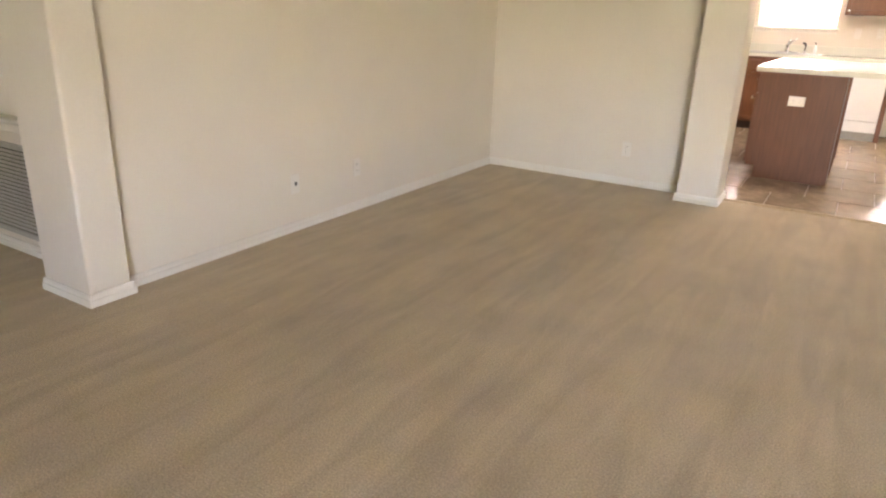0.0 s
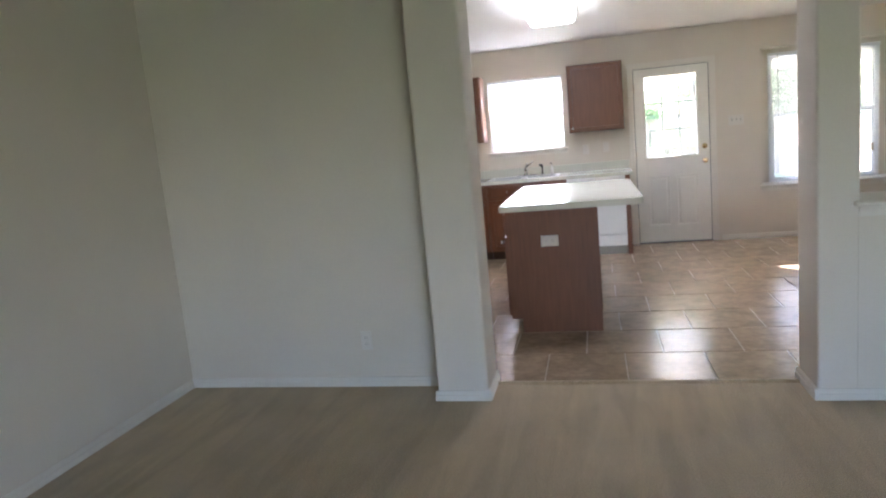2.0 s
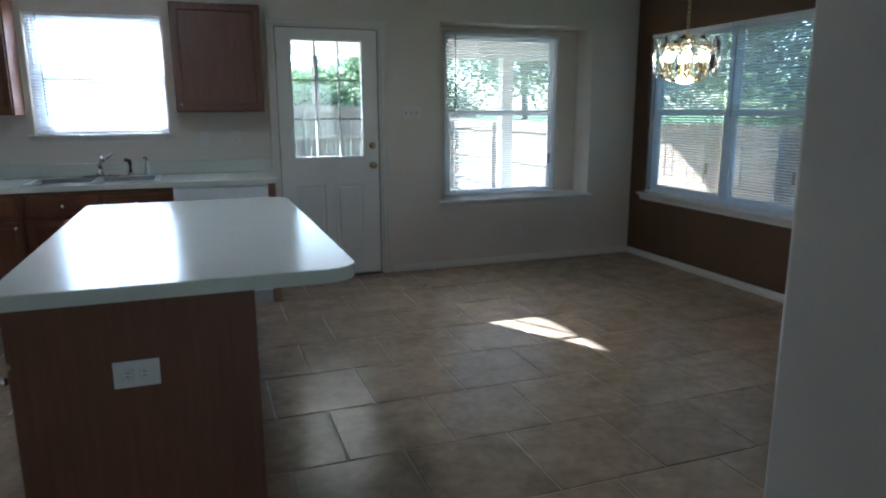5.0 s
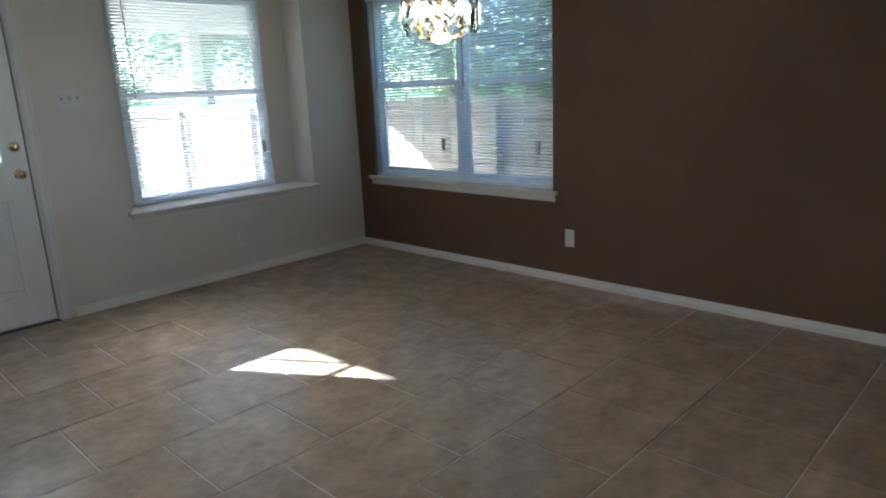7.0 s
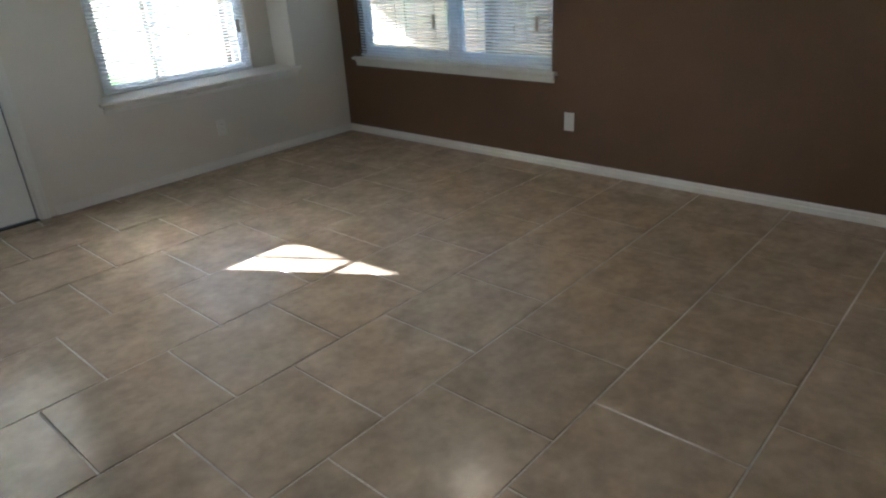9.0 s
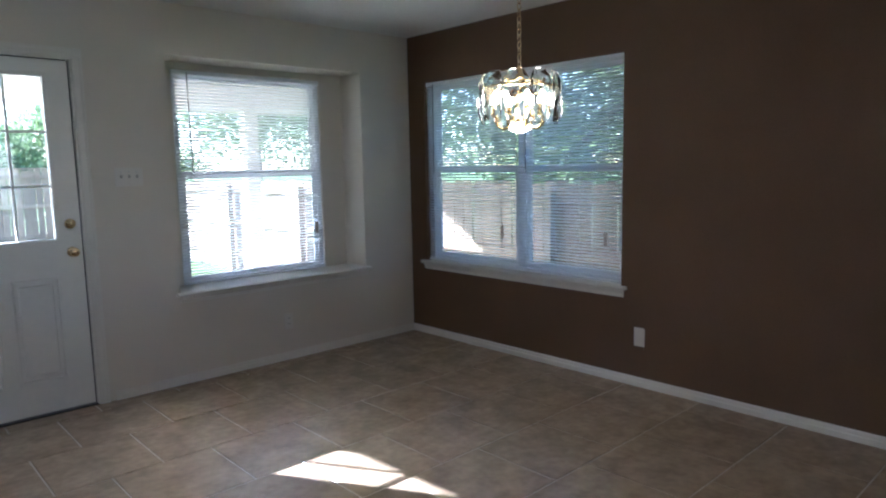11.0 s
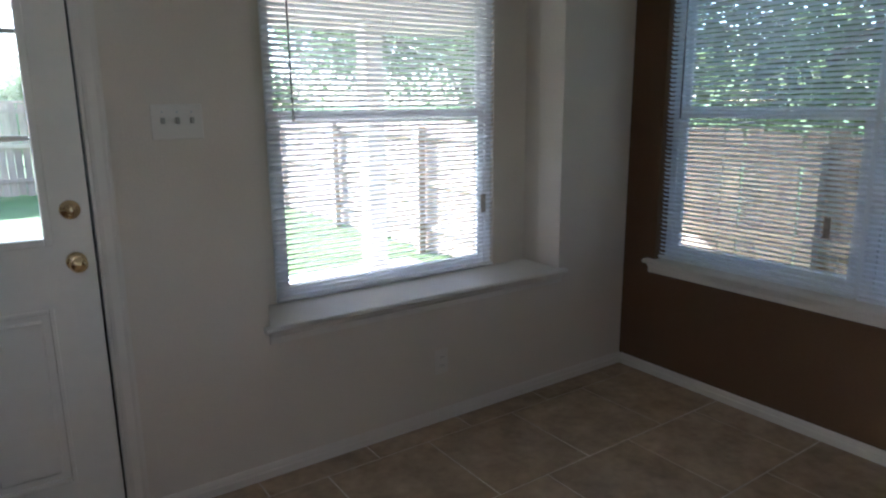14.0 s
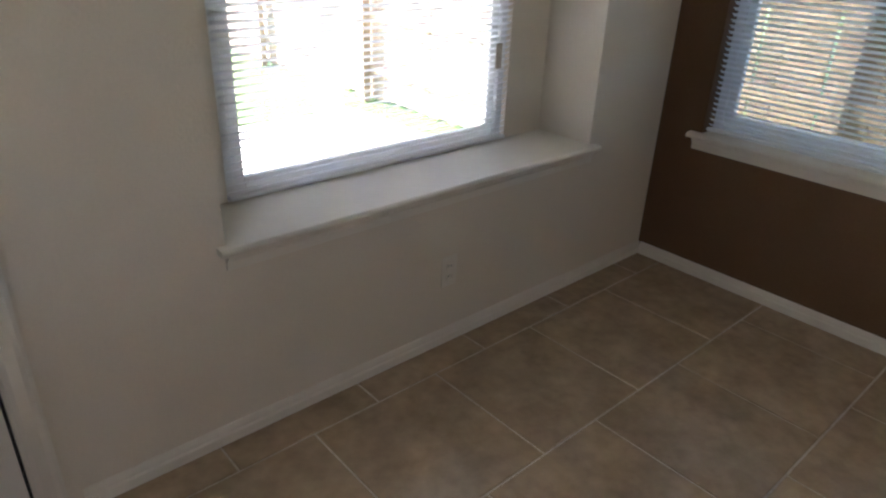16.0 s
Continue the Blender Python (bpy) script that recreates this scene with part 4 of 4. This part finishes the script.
# ---- garden ----
GZ = -0.45
bm = bm_new()
box(bm, -400, 10.2, GZ - 0.5, 400, 600, GZ)
box(bm, XO + 0.02, -400, GZ - 0.5, 400, 10.2, GZ)
box(bm, -400, -400, GZ - 0.5, -6, 10.2, GZ)
box(bm, -6, -400, GZ - 0.5, XO + 0.02, -3.3, GZ)
struct("ground", bm, M_GRASS, "green mown back lawn", "lawn")
struct("patio_slab", box(bm_new(), -0.9, YO + 0.002, GZ - 0.1, 4.1, 13.0, -0.10, 0.01), M_CONC, "grey concrete patio slab", "patio")
pc = thing("patio_cover", 1.7, 11.1, -0.1, "cream painted patio roof on square posts", "patio cover")
PX0, PX1 = -0.54, 4.95
part("soffit", prism(bm_new(), [(YO + 0.003, 2.42), (13.14, 2.165), (13.14, 2.19), (YO + 0.003, 2.445)], "x", PX0, PX1), M_SOFFIT, pc)
part("roof", prism(bm_new(), [(YO + 0.003, 2.446), (13.20, 2.191), (13.20, 2.245), (YO + 0.003, 2.52)], "x", PX0 - 0.02, PX1 + 0.02), M_ROOF, pc)
part("fascia", box(bm_new(), PX0, 13.142, 2.095, PX1, 13.18, 2.19), M_SOFFIT, pc)
for px in (3.03, -0.12):
    ps = part("post", box(bm_new(), px - 0.07, 11.63, -0.10, px + 0.07, 11.77, 2.0, 0.006), M_TRIM, pc, "white painted square post")
    part("post_base", box(bm_new(), px - 0.09, 11.61, -0.099, px + 0.09, 11.79, 0.02, 0.006), M_TRIM, ps)
part("beam", box(bm_new(), PX0 + 0.02, 11.64, 2.001, PX1 - 0.02, 11.76, 2.27), M_SOFFIT, pc)
# House roof out of view, added to cast shade on the side fence.
bm = prism(bm_new(), [(-3.7, 2.96), (10.3, 2.96), (10.3, 3.08), (3.3, 5.6), (-3.7, 3.08)], "x", -6.2, 4.05)
struct("roof", bm, M_ROOF, "unseen brown shingled house roof, its deep eaves added to shade the side fence", "roof")


def fence(x0, y0, x1, y1, top, label, seed, cap=False):
    rnd = random.Random(seed)
    t = thing("wooden_fence", (x0 + x1) / 2, (y0 + y1) / 2, GZ, label, "fence")
    d = Vector((x1 - x0, y1 - y0, 0))
    L = d.length
    d.normalize()
    ang = math.degrees(math.atan2(d.y, d.x))
    me = bpy.data.meshes.new("board")
    b = prism(bm_new(), [(-0.068, 0.03), (0.068, 0.03), (0.068, top - 0.03), (0.045, top), (-0.045, top), (-0.068, top - 0.03)], "y", -0.009, 0.009)
    b.to_mesh(me)
    b.free()
    me.materials.append(M_FENCE)
    inv = t.matrix_basis.inverted()
    k = 0
    while k * 0.146 < L:
        o = new("board", me)
        o.parent = t
        o.matrix_parent_inverse = inv
        o.matrix_basis = pose(x0 + d.x * (k * 0.146 + 0.07), y0 + d.y * (k * 0.146 + 0.07), GZ + rnd.uniform(-0.015, 0.02), 0, rnd.uniform(-0.6, 0.6), ang)
        k += 1
    if cap:
        b = box(bm_new(), 0, -0.03, GZ + top + 0.005, L, 0.07, GZ + top + 0.045, 0.006)
        bmesh.ops.transform(b, matrix=pose(x0, y0, 0, 0, 0, ang) @ Matrix.Diagonal((1, -1, 1, 1)), verts=b.verts)
        bmesh.ops.reverse_faces(b, faces=b.faces)
        part("cap_board", b, M_FENCE, t)
    for h in (0.35, 0.55 * top, top - 0.17):
        b = box(bm_new(), 0, 0.012, GZ + h - 0.045, L, 0.05, GZ + h + 0.045, 0.004)
        bmesh.ops.transform(b, matrix=pose(x0, y0, 0, 0, 0, ang) @ Matrix.Diagonal((1, -1, 1, 1)), verts=b.verts)
        bmesh.ops.reverse_faces(b, faces=b.faces)
        part("rail", b, M_FENCE, t)
    k = 0
    while k * 2.4 < L:
        b = box(bm_new(), k * 2.4, 0.052, GZ - 0.2, k * 2.4 + 0.09, 0.14, GZ + top - 0.07, 0.005)
        bmesh.ops.transform(b, matrix=pose(x0, y0, 0, 0, 0, ang) @ Matrix.Diagonal((1, -1, 1, 1)), verts=b.verts)
        bmesh.ops.reverse_faces(b, faces=b.faces)
        part("post", b, M_FENCE, t)
        k += 1


fence(-12, 24.0, 5.25, 24.0, 1.95, "weathered brown cedar picket fence at the end of the lawn", 3, True)
fence(5.25, 24.0, 5.25, 1.0, 1.66, "weathered brown cedar picket fence along the side of the house", 4)


pole = thing("wooden_pole", 2.86, 24.35, GZ, "tall dark weathered wooden pole behind the back fence", "pole")
part("shaft", lathe(bm_new(), [(0.105, 0.0), (0.102, 1.2), (0.095, 2.6), (0.09, 3.56), (0.06, 3.6)], (2.86, 24.35, GZ), 14), M_BARK, pole, smooth=True)


def tree(x, y, h, spread, seed, leaves=15000):
    """A tapered trunk with limbs and a loose crown of leaf clumps."""
    rnd = np.random.default_rng(seed)
    t = thing("tree", x, y, GZ, "leafy green broadleaf tree behind the fence", "tree", "trees behind the fence")
    b = bm_new()
    tube(b, [(x, y, GZ - 0.1), (x + 0.05, y, GZ + h * 0.25), (x - 0.05, y + 0.08, GZ + h * 0.5), (x, y, GZ + h * 0.8)], 0.14, 9)
    for v in b.verts:
        f = max(0.25, 1 - (v.co.z - GZ) / h * 0.9)
        v.co.x, v.co.y = x + (v.co.x - x) * f, y + (v.co.y - y) * f
    centres = []
    for k in range(22):
        a, r, zz = rnd.uniform(0, math.tau), spread * rnd.uniform(0.25, 1.0), GZ + h * rnd.uniform(0.28, 0.97)
        r *= 1 - 0.55 * max(0, (zz - GZ) / h - 0.5) * 2
        c = Vector((x + r * math.cos(a), y + r * math.sin(a), zz))
        centres.append(c)
        if k < 12:
            s = Vector((x, y, GZ + h * rnd.uniform(0.22, 0.6)))
            tube(b, [s, s.lerp(c, 0.5) + Vector((0, 0, 0.15)), c], 0.035, 5)
    part("trunk", b, M_BARK, t, "grey-brown trunk and limbs")
    n = leaves
    cen = np.array([tuple(c) for c in centres])[rnd.integers(0, len(centres), n)]
    off = rnd.normal(0, 1, (n, 3)) * np.array((0.30, 0.30, 0.24)) * spread * 0.62
    pos = cen + off
    pos[:, 2] = np.maximum(pos[:, 2], GZ + 0.3)
    u = rnd.normal(0, 1, (n, 3))
    u /= np.linalg.norm(u, axis=1)[:, None]
    w = np.cross(u, rnd.normal(0, 1, (n, 3)))
    w /= np.linalg.norm(w, axis=1)[:, None]
    s = rnd.uniform(0.035, 0.085, (n, 1))
    vs = np.stack((pos - u * s, pos + w * s * 0.55, pos + u * s, pos - w * s * 0.55), 1).reshape(-1, 3)
    me = bpy.data.meshes.new("crown")
    me.from_pydata(vs.tolist(), [], np.arange(4 * n).reshape(-1, 4).tolist())
    me.materials.append(M_LEAF)
    o = new("crown", me)
    hang(o, t)
    tagged(o, "dense green leaves")


tree(-4.5, 28.0, 3.3, 2.2, 1)
tree(-0.5, 29.0, 2.85, 2.4, 2, 26000)
tree(3.0, 28.5, 3.0, 2.4, 9, 26000)
tree(6.2, 28.0, 4.1, 2.6, 3, 26000)
tree(9.0, 23.0, 7.5, 3.2, 4)
tree(8.2, 17.5, 7.0, 3.0, 5, 26000)
tree(7.9, 12.8, 6.5, 2.4, 6, 26000)
tree(8.0, 9.0, 6.5, 2.4, 7, 26000)
tree(8.2, 5.5, 6.0, 2.4, 8, 26000)

# ---- floor tiles ----
TX, TY, GAP = 0.470, 0.487, 0.008


def tile_mesh(w, h):
    b = bm_new()
    box(b, 0, 0, -0.012, w, h, 0.0, 0)
    top = [e for e in b.edges if all(abs(v.co.z) < 1e-6 for v in e.verts)]
    bmesh.ops.bevel(b, geom=top, offset=0.0015, segments=1, affect="EDGES")
    me = bpy.data.meshes.new("tile")
    b.to_mesh(me)
    b.free()
    me.materials.append(M_TILE)
    return me


tiles = {}
rnd = random.Random(11)
for j in range(10):
    y0 = 5.185 + j * TY - (0.0 if j else 0.015)
    y1 = min(5.185 + (j + 1) * TY, Y_BACK + 0.02)
    shift = 0.205 if j % 2 == 0 else 0.44
    i = -8
    while True:
        x0 = shift + i * TX
        x1 = x0 + TX
        i += 1
        if x0 >= X_BROWN:
            break
        x0, x1 = max(x0, X_KIT), min(x1, X_BROWN + 0.01)
        if x1 - x0 < 0.03:
            continue
        size = (round(x1 - x0 - GAP, 3), round(y1 - y0 - GAP, 3))
        if size not in tiles:
            tiles[size] = tile_mesh(*size)
        o = new("tile", tiles[size])
        o.location = (x0 + GAP / 2, y0 + GAP / 2, rnd.uniform(-0.0006, 0.0006))
        o.parent = floor
